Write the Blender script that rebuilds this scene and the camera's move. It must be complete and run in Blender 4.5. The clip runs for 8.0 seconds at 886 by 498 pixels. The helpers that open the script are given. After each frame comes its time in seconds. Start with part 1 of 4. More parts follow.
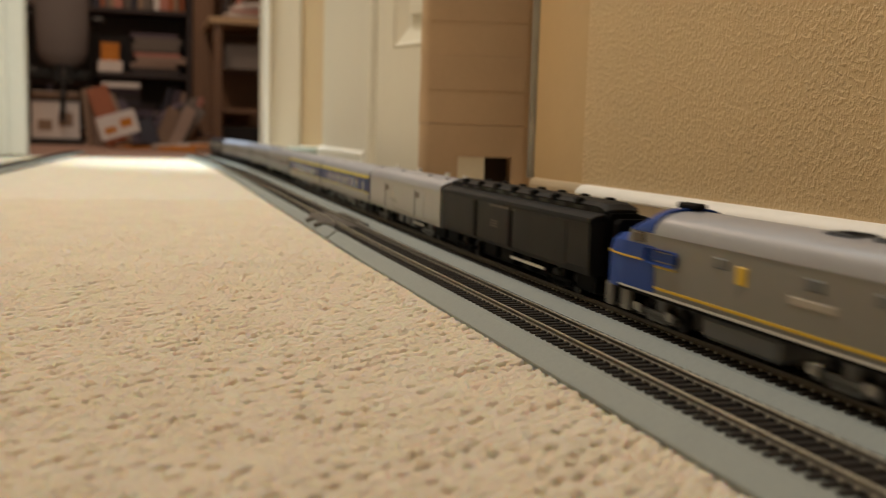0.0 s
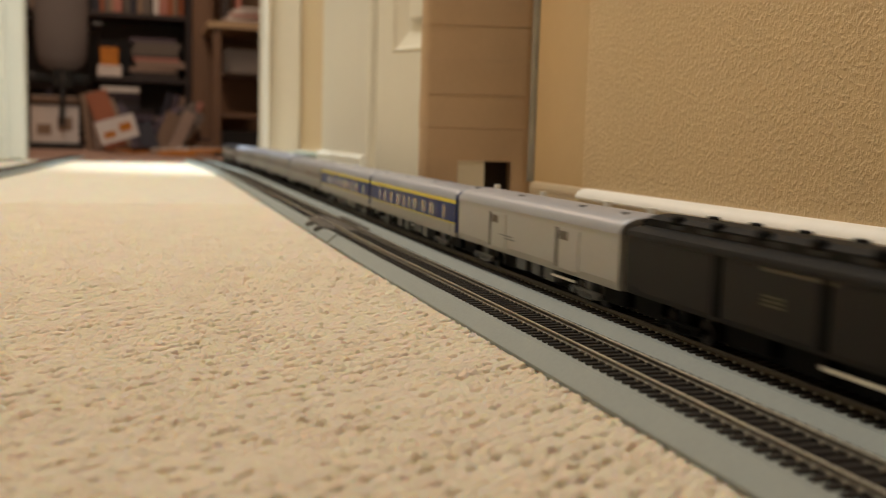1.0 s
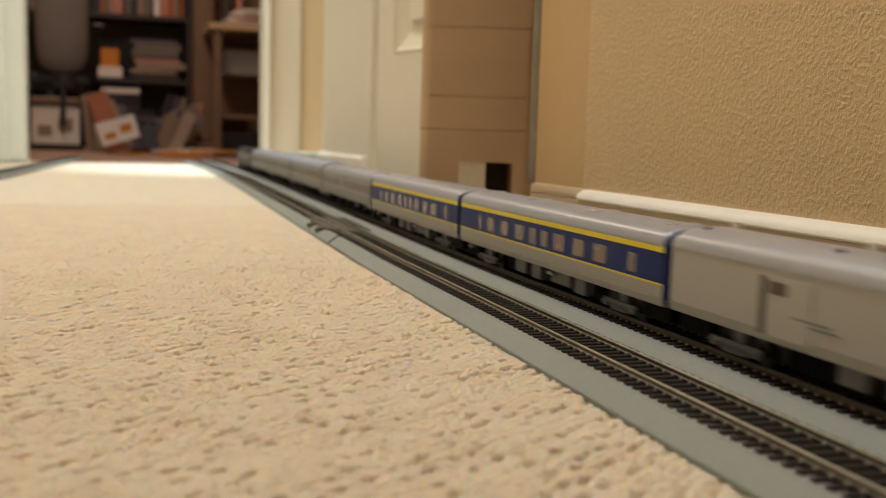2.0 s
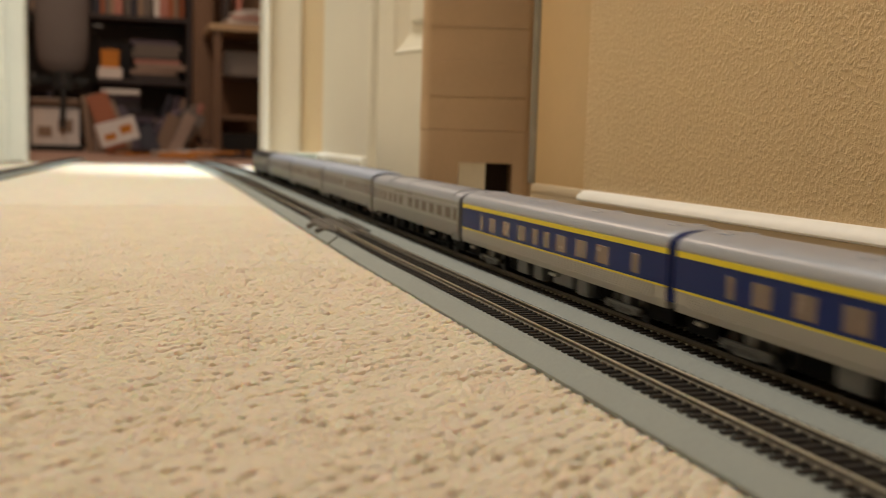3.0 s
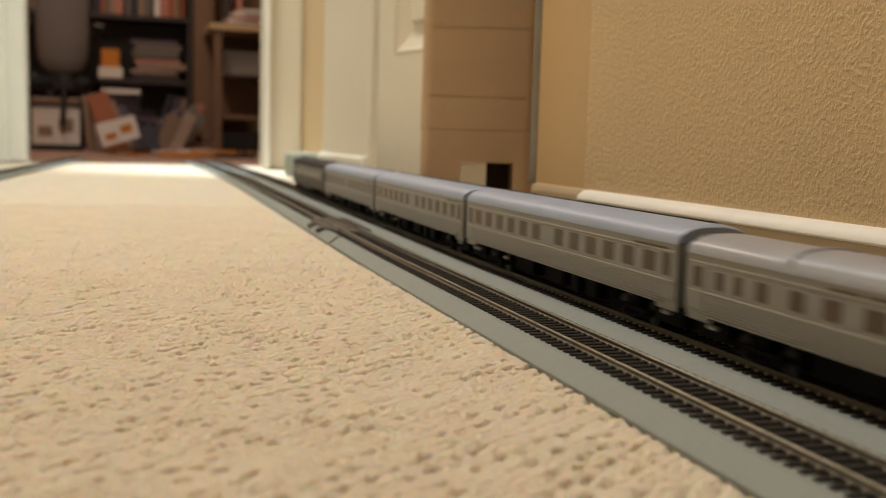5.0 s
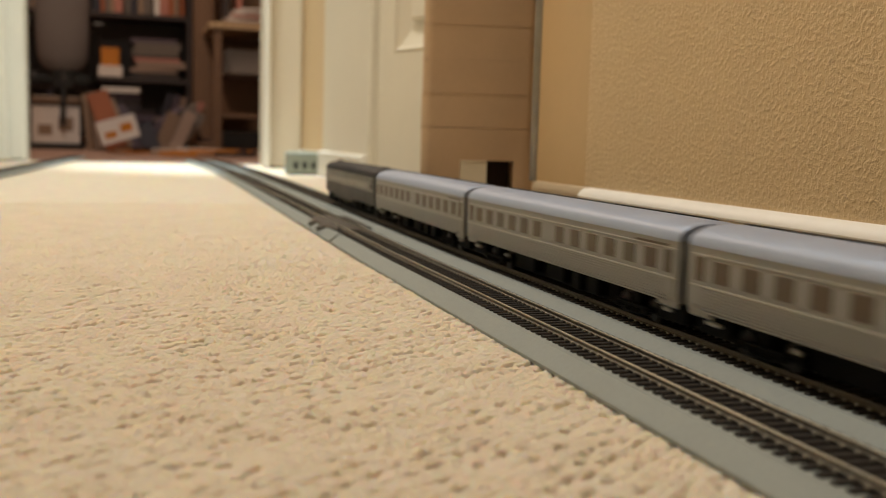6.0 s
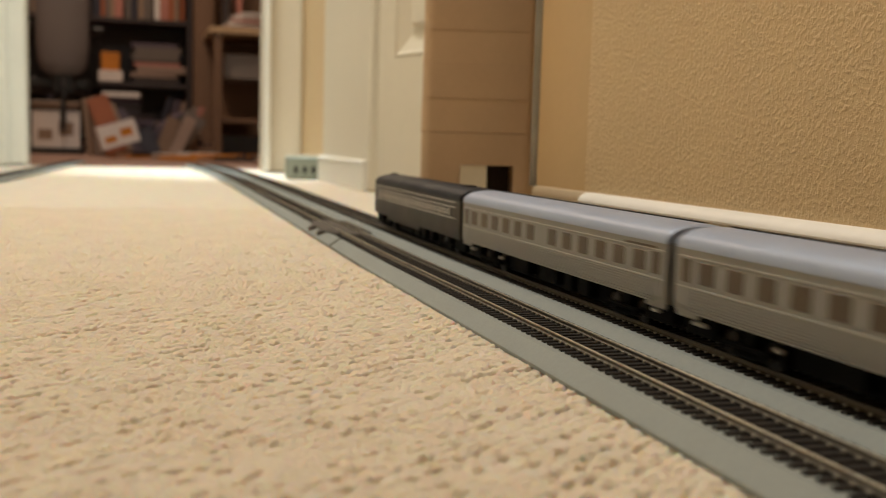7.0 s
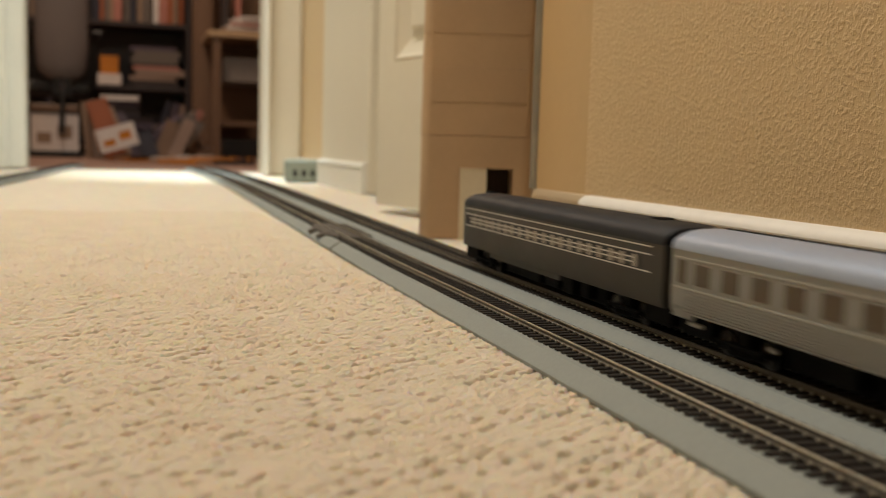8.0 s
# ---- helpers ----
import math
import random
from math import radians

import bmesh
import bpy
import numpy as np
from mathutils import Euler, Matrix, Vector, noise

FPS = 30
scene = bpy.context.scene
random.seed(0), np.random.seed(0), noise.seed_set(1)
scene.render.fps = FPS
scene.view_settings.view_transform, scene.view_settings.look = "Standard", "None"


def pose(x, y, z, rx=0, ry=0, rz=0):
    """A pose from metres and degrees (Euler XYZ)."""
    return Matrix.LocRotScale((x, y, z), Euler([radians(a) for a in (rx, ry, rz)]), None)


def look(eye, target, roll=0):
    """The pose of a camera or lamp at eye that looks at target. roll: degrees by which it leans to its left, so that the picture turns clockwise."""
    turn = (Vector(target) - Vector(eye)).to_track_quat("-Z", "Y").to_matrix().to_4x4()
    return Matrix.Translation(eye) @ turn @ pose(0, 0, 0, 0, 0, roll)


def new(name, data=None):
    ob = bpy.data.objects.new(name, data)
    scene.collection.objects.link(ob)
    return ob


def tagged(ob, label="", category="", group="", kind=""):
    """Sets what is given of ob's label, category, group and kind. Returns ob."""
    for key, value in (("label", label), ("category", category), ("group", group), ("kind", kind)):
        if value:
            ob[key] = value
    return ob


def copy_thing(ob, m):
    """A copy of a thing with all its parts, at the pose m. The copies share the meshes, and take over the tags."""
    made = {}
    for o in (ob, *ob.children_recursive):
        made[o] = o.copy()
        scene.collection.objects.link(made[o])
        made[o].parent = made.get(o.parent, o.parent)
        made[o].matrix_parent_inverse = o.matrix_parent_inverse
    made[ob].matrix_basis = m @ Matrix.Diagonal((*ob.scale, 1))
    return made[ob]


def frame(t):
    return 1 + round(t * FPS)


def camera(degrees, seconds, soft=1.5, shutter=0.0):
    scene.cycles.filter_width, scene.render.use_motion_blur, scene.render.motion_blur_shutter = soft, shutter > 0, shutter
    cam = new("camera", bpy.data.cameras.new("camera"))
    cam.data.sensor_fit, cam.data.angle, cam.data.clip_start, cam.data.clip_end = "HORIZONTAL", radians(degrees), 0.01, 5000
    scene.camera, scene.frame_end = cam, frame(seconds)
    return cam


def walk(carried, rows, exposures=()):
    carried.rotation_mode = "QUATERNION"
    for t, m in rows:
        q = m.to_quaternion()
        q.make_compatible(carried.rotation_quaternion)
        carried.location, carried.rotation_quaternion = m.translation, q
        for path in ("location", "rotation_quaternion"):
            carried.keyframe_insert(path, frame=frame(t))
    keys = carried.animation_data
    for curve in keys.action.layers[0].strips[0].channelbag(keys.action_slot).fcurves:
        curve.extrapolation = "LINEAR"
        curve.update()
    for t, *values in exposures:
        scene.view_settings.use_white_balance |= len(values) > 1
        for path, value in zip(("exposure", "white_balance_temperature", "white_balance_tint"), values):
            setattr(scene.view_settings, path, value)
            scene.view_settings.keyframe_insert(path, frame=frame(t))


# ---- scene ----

# camera: standing on the carpet, sinking and turning a little
cam = camera(48.0, 8.0, 1.1, 0.7)
cam.data.dof.use_dof = True
cam.data.dof.focus_distance = 0.50
cam.data.dof.aperture_fstop = 10.5
ROLL = 1.7


def aim(x, z, yaw, pitch):
    a, b = radians(yaw), radians(pitch)
    way = Vector((math.sin(a) * math.cos(b), math.cos(a) * math.cos(b), -math.sin(b)))
    eye = Vector((x, 0.0, z))
    return look(eye, eye + way, ROLL)


VIEW = [
    (0, 0.0051, 0.097, 17.433, 6.649),
    (0.5, 0.0046, 0.097, 17.491, 6.486),
    (1, 0.0038, 0.0965, 17.491, 6.389),
    (1.5, 0.0033, 0.0965, 17.472, 6.356),
    (3, 0.0031, 0.096, 17.472, 6.258),
    (3.5, 0.0033, 0.0962, 17.472, 6.258),
    (4, 0.0031, 0.0962, 17.472, 6.258),
    (4.5, 0.0028, 0.0964, 17.452, 6.258),
    (6, 0.0018, 0.0953, 17.472, 6.356),
    (6.5, 0.0015, 0.0955, 17.491, 6.258),
    (7, 0.0015, 0.0955, 17.472, 6.096),
    (7.5, 0.0008, 0.0955, 17.472, 5.998),
    (8, 0.0, 0.0952, 17.55, 5.901),
]
walk(cam, [(t, aim(x, z, a, b)) for t, x, z, a, b in VIEW],
     [(0.0, -0.14), (0.5, -0.07), (1.0, -0.03), (1.5, 0.0), (7.0, 0.0), (8.0, -0.04)])

# world and lamps: unseen lamps under the ceiling, weak cool fill from outside the shell
world = bpy.data.worlds.new("world")
scene.world = world
world.use_nodes = True
world.node_tree.nodes["Background"].inputs[0].default_value = (0.75, 0.85, 1.0, 1)
world.node_tree.nodes["Background"].inputs[1].default_value = 0.05


def ceiling_lamp(x, y, z, size, watts, colour, spread=180):
    data = bpy.data.lights.new("hall_light", "AREA")
    data.shape, data.size, data.energy, data.color, data.spread = "DISK", size, watts, colour, radians(spread)
    ob = new("hall_light", data)
    ob.matrix_basis = look((x, y, z), (x, y + 0.001, 0))
    return ob


ceiling_lamp(-0.14, 0.86, 2.36, 0.35, 25.4, (1.0, 0.92, 0.80))
# two more unseen lamps, added to brighten the far hall and the room
ceiling_lamp(-0.22, 2.05, 2.36, 0.30, 8.5, (0.90, 1.0, 0.99), 130)
ceiling_lamp(-0.30, 4.3, 2.36, 0.30, 28.0, (1.0, 0.74, 0.54))
# added spot, no fitting: makes the white patch on the doorway carpet
data = bpy.data.lights.new("recessed_light", "SPOT")
data.energy, data.color, data.spot_size, data.spot_blend, data.shadow_soft_size = 330.0, (0.84, 0.97, 1.0), radians(32), 1.0, 0.06
new("recessed_light", data).matrix_basis = look((0.29, 2.74, 2.37), (0.29, 2.741, 0))


# ---- materials ----
def mat(name, colour, rough=0.6, metal=0.0, vary=0.12, grain=60.0, bump=0.0, bump_scale=400.0, vary2=0.06, stretch=(1, 1, 1), pieces=0.0, spec=0.5):
    m = bpy.data.materials.new(name)
    m.use_nodes = True
    nt = m.node_tree
    n, l = nt.nodes, nt.links
    b = n["Principled BSDF"]
    b.inputs["Metallic"].default_value = metal
    b.inputs["Roughness"].default_value = rough
    b.inputs["Specular IOR Level"].default_value = spec
    co = n.new("ShaderNodeTexCoord")
    mp = n.new("ShaderNodeMapping")
    mp.inputs["Scale"].default_value = stretch
    l.new(co.outputs["Object"], mp.inputs["Vector"])
    big = n.new("ShaderNodeTexNoise")
    big.inputs["Scale"].default_value = grain
    big.inputs["Detail"].default_value = 4
    l.new(mp.outputs[0], big.inputs["Vector"])
    fine = n.new("ShaderNodeTexNoise")
    fine.inputs["Scale"].default_value = grain * 9
    fine.inputs["Detail"].default_value = 3
    l.new(mp.outputs[0], fine.inputs["Vector"])
    add = n.new("ShaderNodeMath")
    add.operation = "MULTIPLY_ADD"
    l.new(big.outputs["Fac"], add.inputs[0])
    add.inputs[1].default_value = 2 * vary
    add.inputs[2].default_value = 1 - vary - vary2
    add2 = n.new("ShaderNodeMath")
    add2.operation = "MULTIPLY_ADD"
    l.new(fine.outputs["Fac"], add2.inputs[0])
    add2.inputs[1].default_value = 2 * vary2
    l.new(add.outputs[0], add2.inputs[2])
    value = add2.outputs[0]
    if pieces:
        info = n.new("ShaderNodeObjectInfo")
        add3 = n.new("ShaderNodeMath")
        add3.operation = "MULTIPLY_ADD"
        l.new(info.outputs["Random"], add3.inputs[0])
        add3.inputs[1].default_value = pieces
        l.new(value, add3.inputs[2])
        value = add3.outputs[0]
    hsv = n.new("ShaderNodeHueSaturation")
    hsv.inputs["Color"].default_value = (*colour, 1)
    l.new(value, hsv.inputs["Value"])
    l.new(hsv.outputs[0], b.inputs["Base Color"])
    rr = n.new("ShaderNodeMath")
    rr.operation = "MULTIPLY_ADD"
    l.new(big.outputs["Fac"], rr.inputs[0])
    rr.inputs[1].default_value = 0.2
    rr.inputs[2].default_value = max(rough - 0.1, 0.02)
    l.new(rr.outputs[0], b.inputs["Roughness"])
    if bump:
        bn = n.new("ShaderNodeTexNoise")
        bn.inputs["Scale"].default_value = bump_scale
        bn.inputs["Detail"].default_value = 4
        l.new(mp.outputs[0], bn.inputs["Vector"])
        bp = n.new("ShaderNodeBump")
        bp.inputs["Strength"].default_value = 1.0
        bp.inputs["Distance"].default_value = bump
        l.new(bn.outputs["Fac"], bp.inputs["Height"])
        l.new(bp.outputs[0], b.inputs["Normal"])
    return m


CARPET = mat("carpet_wool", (0.652, 0.568, 0.450), 0.95, 0, 0.10, 30, 0.0006, 1500, 0.10, spec=0.15)
TAN_WALL = mat("tan_wall_paint", (0.610, 0.440, 0.242), 0.42, 0, 0.06, 5, 0.0, 200, 0.04)
CREAM = mat("cream_paint", (0.73, 0.67, 0.55), 0.45, 0, 0.05, 6, 0.0001, 300, 0.03)
WHITE = mat("white_trim_paint", (0.80, 0.78, 0.72), 0.4, 0, 0.04, 8, 0.0001, 300, 0.03)
PALE = mat("pale_green_white_paint", (0.80, 0.83, 0.79), 0.45, 0, 0.04, 8, 0.0001, 300, 0.03)
CEILING = mat("ceiling_paint", (0.8, 0.78, 0.72), 0.8, 0, 0.04, 4)
CARD = mat("brown_cardboard", (0.525, 0.366, 0.225), 0.75, 0, 0.10, 18, 0.0002, 300, 0.05, pieces=0.06)
# shaded and lit colours for the two halves of the tower's opening
SHADED_CARD = mat("shaded_card", (0.05, 0.032, 0.022), 0.85, 0, 0.15, 25)
LIT_CARD = mat("lit_card", (0.80, 0.71, 0.54), 0.7, 0, 0.06, 25)
ROADBED = mat("grey_roadbed_plastic", (0.236, 0.254, 0.240), 0.65, 0, 0.10, 45, 0.00015, 900, 0.08)
TIE = mat("black_tie_plastic", (0.019, 0.015, 0.012), 0.75, 0, 0.2, 200, 0.0001, 1500, 0.12, spec=0.2)
RAIL = mat("nickel_silver_rail", (0.68, 0.64, 0.54), 0.33, 1.0, 0.12, 150)
RAIL_DULL = mat("dark_rail_metal", (0.15, 0.13, 0.105), 0.45, 1.0, 0.12, 150)
RUBBER = mat("dark_rerailer_plastic", (0.085, 0.073, 0.062), 0.6, 0, 0.15, 120, spec=0.15)
SILVER = mat("silver_car_paint", (0.258, 0.254, 0.243), 0.48, 0.25, 0.05, 40, 0, 100, 0.03)
# silver roof tinted blue: the cool light on top is put into the colour
ROOF_COOL = mat("silver_roof_cool_light", (0.32, 0.365, 0.475), 0.45, 0.2, 0.06, 40, 0, 100, 0.03)
GREY_BODY = mat("grey_loco_paint", (0.205, 0.195, 0.178), 0.45, 0.2, 0.08, 30)
BLUE = mat("deep_blue_paint", (0.008, 0.022, 0.125), 0.45, 0, 0.08, 40, spec=0.15)
LOCO_BLUE = mat("mid_blue_paint", (0.014, 0.052, 0.25), 0.45, 0, 0.08, 40, spec=0.2)
YELLOW = mat("yellow_stripe_paint", (0.74, 0.60, 0.008), 0.4, 0, 0.06, 60)
LOCO_YELLOW = mat("orange_yellow_stripe_paint", (0.64, 0.40, 0.012), 0.4, 0, 0.06, 60)
BLACK_CAR = mat("black_car_paint", (0.0125, 0.011, 0.0098), 0.55, 0, 0.25, 30, 0, 100, 0.1, spec=0.2)
DARK_GREY = mat("dark_grey_car_paint", (0.046, 0.041, 0.036), 0.5, 0.0, 0.12, 40, spec=0.25)
ROOF_DARK = mat("charcoal_roof_paint", (0.009, 0.009, 0.013), 0.55, 0, 0.15, 40, spec=0.25)
UNDER = mat("black_underframe_plastic", (0.0045, 0.004, 0.0038), 0.65, 0, 0.2, 120, spec=0.06)
TRUCK_GREY = mat("grey_truck_paint", (0.135, 0.138, 0.140), 0.5, 0.3, 0.2, 150)
WHEEL = mat("bright_wheel_metal", (0.04, 0.036, 0.033), 0.45, 1.0, 0.1, 100)
WINDOW = mat("smoked_window", (0.080, 0.055, 0.034), 0.45, 0, 0.25, 60)
WINDOW_TAN = mat("lit_window_glazing", (0.17, 0.125, 0.105), 0.25, 0, 0.25, 60)
STRIPE = mat("pale_stripe_paint", (0.60, 0.57, 0.52), 0.5, 0, 0.1, 60)
GOLD = mat("dull_gold_lettering", (0.055, 0.042, 0.020), 0.5, 0, 0.1, 60)
DARKWOOD = mat("dark_wood", (0.030, 0.020, 0.020), 0.5, 0, 0.25, 6, 0, 100, 0.1, (1, 1, 0.15))
BROWNWOOD = mat("brown_wood", (0.17, 0.095, 0.055), 0.5, 0, 0.2, 6, 0, 100, 0.1, (1, 1, 0.15))
OAK = mat("pale_wood_top", (0.48, 0.34, 0.20), 0.45, 0, 0.15, 6, 0, 100, 0.1, (0.15, 1, 1))
CHAIR_GREY = mat("grey_chair_shell", (0.145, 0.12, 0.112), 0.6, 0, 0.1, 10, 0.0005, 200)
CHAIR_BLACK = mat("black_chair_plastic", (0.009, 0.008, 0.008), 0.5, 0, 0.2, 20)
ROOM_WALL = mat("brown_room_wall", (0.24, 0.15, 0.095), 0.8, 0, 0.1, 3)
PAPER = mat("white_paper", (0.52, 0.46, 0.42), 0.7, 0, 0.1, 15)
RED = mat("red_cloth_cover", (0.31, 0.085, 0.028), 0.6, 0, 0.15, 20)
ORANGE = mat("orange_card", (0.55, 0.19, 0.015), 0.6, 0, 0.1, 20)
NAVY = mat("navy_cover", (0.022, 0.020, 0.034), 0.6, 0, 0.15, 20)
TANBOOK = mat("tan_cover", (0.30, 0.20, 0.135), 0.6, 0, 0.15, 20)
GREENGREY = mat("green_grey_plastic", (0.30, 0.34, 0.29), 0.5, 0, 0.08, 30)
GREYBOOK = mat("grey_cover", (0.13, 0.105, 0.09), 0.6, 0, 0.15, 20)
BUFF = mat("buff_cover", (0.27, 0.185, 0.145), 0.6, 0, 0.15, 20)
HOLE = mat("black_recess", (0.012, 0.012, 0.012), 0.6, 0, 0.1, 30)
METAL_BEAD = mat("worn_corner_bead", (0.27, 0.24, 0.20), 0.35, 0.5, 0.3, 40)


wool = CARPET.node_tree.nodes["Principled BSDF"].inputs   # light soaks a little way into the yarn
wool["Subsurface Weight"].default_value, wool["Subsurface Scale"].default_value = 0.6, 0.0022
wool["Subsurface Radius"].default_value = (1.0, 0.55, 0.25)
# smooth tan made more orange to paint in the light bounced off the cardboard
BOUNCE_TAN = mat("smooth_tan_orange_bounce", (0.56, 0.372, 0.178), 0.4, 0, 0.05, 7, 0.0002, 90, 0.03)


# plaster relief of the near wall: knocked-down blobs at two sizes
def relief(m, scale, dist):
    n, l = m.node_tree.nodes, m.node_tree.links
    co = n.new("ShaderNodeTexCoord")
    a = n.new("ShaderNodeTexNoise")
    a.inputs["Scale"].default_value, a.inputs["Detail"].default_value, a.inputs["Distortion"].default_value = scale, 2.5, 0.25
    a.inputs["Roughness"].default_value = 0.55
    l.new(co.outputs["Object"], a.inputs["Vector"])
    ramp = n.new("ShaderNodeValToRGB")
    ramp.color_ramp.elements[0].position, ramp.color_ramp.elements[1].position = 0.36, 0.80
    ramp.color_ramp.interpolation = "EASE"
    l.new(a.outputs["Fac"], ramp.inputs[0])
    bp = n.new("ShaderNodeBump")
    bp.inputs["Strength"].default_value, bp.inputs["Distance"].default_value = 1.0, dist
    l.new(ramp.outputs[0], bp.inputs["Height"])
    l.new(bp.outputs[0], n["Principled BSDF"].inputs["Normal"])


relief(TAN_WALL, 350, 0.00056)


# ---- mesh helpers ----
def box(bm, x0, x1, y0, y1, z0, z1, bevel=0.0, m=None, seg=1):
    g = bmesh.ops.create_cube(bm, size=1)["verts"]
    for v in g:
        v.co = Vector((x0 + (v.co.x + 0.5) * (x1 - x0), y0 + (v.co.y + 0.5) * (y1 - y0), z0 + (v.co.z + 0.5) * (z1 - z0)))
    if bevel:
        es = list({e for v in g for e in v.link_edges})
        g = list({v for f in bmesh.ops.bevel(bm, geom=es, offset=bevel, segments=seg, affect="EDGES", profile=0.5)["faces"] for v in f.verts} | {v for v in g if v.is_valid})
    if m is not None:
        bmesh.ops.transform(bm, matrix=m, verts=[v for v in g if v.is_valid])
    return g


def tube(bm, p, q, r, r2=None, n=12):
    p, q = Vector(p), Vector(q)
    m = Matrix.Translation((p + q) / 2) @ (q - p).to_track_quat("Z", "Y").to_matrix().to_4x4()
    return bmesh.ops.create_cone(bm, cap_ends=True, segments=n, radius1=r, radius2=r if r2 is None else r2, depth=(q - p).length, matrix=m)["verts"]


def loft(bm, sections, close=True):
    """Skin over rings of points, with caps."""
    rings = [[bm.verts.new(p) for p in s] for s in sections]
    k = len(rings[0])
    for a, b in zip(rings, rings[1:]):
        for i in range(k if close else k - 1):
            bm.faces.new((a[i], a[(i + 1) % k], b[(i + 1) % k], b[i]))
    if close:
        bm.faces.new(rings[0][::-1])
        bm.faces.new(rings[-1])
    bmesh.ops.recalc_face_normals(bm, faces=bm.faces)


def mesh_of(name, bm, material, smooth=False):
    me = bpy.data.meshes.new(name)
    bmesh.ops.recalc_face_normals(bm, faces=bm.faces)
    bm.to_mesh(me)
    bm.free()
    me.materials.append(material)
    if smooth:
        me.shade_smooth()
        me.set_sharp_from_angle(angle=radians(35))
    return me


def part(name, bm, material, parent=None, label="", smooth=False):
    ob = new(name, mesh_of(name, bm, material, smooth))
    ob.parent = parent
    return tagged(ob, label)


def boxpart(name, dims, material, parent=None, label="", bevel=0.0, m=None):
    bm = bmesh.new()
    box(bm, *dims, bevel=bevel, m=m)
    return part(name, bm, material, parent, label)


def empty(name, label, category, group="", kind="", m=None):
    ob = new(name)
    if m is not None:
        ob.matrix_basis = m
    return tagged(ob, label, category, group, kind)


def structure(name, dims, material, label, category, bevel=0.0):
    return tagged(boxpart(name, dims, material, None, label, bevel), "", category, "", "structure")


# ---- the hall ----
# looped carpet: fine relief where the camera is near, coarse sheet round it
def carpet():
    step = 0.0011
    xs = np.arange(-0.17, 0.1668, step)
    ys = np.concatenate([np.arange(0.15, 0.72, step), np.arange(0.72, 1.35, 0.0021)])
    gx, gy = np.meshgrid(xs, ys)
    rng = np.random.default_rng(4)
    cells = rng.random((40, 40))

    def soft(s):
        x, y = (gx + 1) / s, (gy + 1) / s
        xi, yi = np.floor(x).astype(int), np.floor(y).astype(int)
        fx, fy = x - xi, y - yi
        fx, fy = fx * fx * (3 - 2 * fx), fy * fy * (3 - 2 * fy)
        c = lambda p, q: cells[p % 40, q % 40]
        return (c(xi, yi) * (1 - fx) + c(xi + 1, yi) * fx) * (1 - fy) + (c(xi, yi + 1) * (1 - fx) + c(xi + 1, yi + 1) * fx) * fy

    # the rows of loops wander a little
    wx, wy = gx + 0.006 * (soft(0.045) - 0.5), gy + 0.005 * (soft(0.037) - 0.5) 
    rx, ry = 0.82 * wx + 0.57 * wy, -0.57 * wx + 0.82 * wy
    u, v = rx / 0.0046, ry / 0.0042
    cu, cv = np.floor(u).astype(int), np.floor(v).astype(int)
    ru = rng.random((600, 600, 3))
    f1 = np.full(gx.shape, 9.0)
    f2 = np.full(gx.shape, 9.0)
    tall = np.zeros(gx.shape)
    for i in (-1, 0, 1):
        for j in (-1, 0, 1):
            k = ru[(cu + i) % 600, (cv + j) % 600]
            d = np.hypot(u - (cu + i + 0.5 + 0.8 * (k[..., 0] - 0.5)), v - (cv + j + 0.5 + 0.6 * (k[..., 1] - 0.5)))
            near = d < f1
            f2 = np.where(near, f1, np.minimum(f2, d))
            tall = np.where(near, k[..., 2], tall)
            f1 = np.where(near, d, f1)
    dome = 1 - (1 - np.clip((f2 - f1) / 0.5, 0, 1)) ** 2
    h = 0.0010 * dome + 0.0009 * tall * dome - 0.0016

    # gaps between the rows: short dips drawn out along the row
    pu, pv = rx / 0.0082 + 60, ry / 0.0088 + 60
    rp = rng.random((300, 300, 4))
    iv = np.floor(pv).astype(int)
    pit = np.zeros(gx.shape)
    for j in (-1, 0, 1):
        shift = 0.5 * ((iv + j) % 2)
        iu = np.floor(pu - shift).astype(int)
        for i in (-1, 0, 1):
            k = rp[(iu + i) % 300, (iv + j) % 300]
            du = (pu - shift - (iu + i + 0.15 + 0.7 * k[..., 0])) * 0.0082
            dv = (pv - (iv + j + 0.25 + 0.5 * k[..., 1])) * 0.0088 - 0.25 * du * (k[..., 3] - 0.5)
            size = np.clip(k[..., 2] * 1.4 - 0.32, 0, 1)
            pit = np.maximum(pit, size * np.exp(-np.abs(du / (0.0017 + 0.0018 * k[..., 3])) ** 2.2 - (dv / 0.00108) ** 2))
    ragged = 0.65 + 0.7 * soft(0.0043)
    h = h * (0.55 + 0.6 * soft(0.023)) + 0.0010 * soft(0.05) - 0.0076 * pit * ragged * (0.3 + 1.1 * soft(0.029)) - 0.00010 * (1 - np.cos(2 * np.pi * pv)) * soft(0.017)
    ny, nx = gx.shape
    co = np.stack([gx, gy, h], -1).reshape(-1, 3)
    idx = np.arange(nx * ny).reshape(ny, nx)
    quads = np.stack([idx[:-1, :-1], idx[:-1, 1:], idx[1:, 1:], idx[1:, :-1]], -1).reshape(-1, 4)
    me = bpy.data.meshes.new("carpet_pile")
    me.from_pydata(co.tolist(), [], quads.tolist())
    me.materials.append(CARPET)
    me.shade_smooth()
    ob = new("carpet_pile", me)
    return tagged(ob, "cream looped wool carpet pile with small pits", "carpet", "", "stuff")


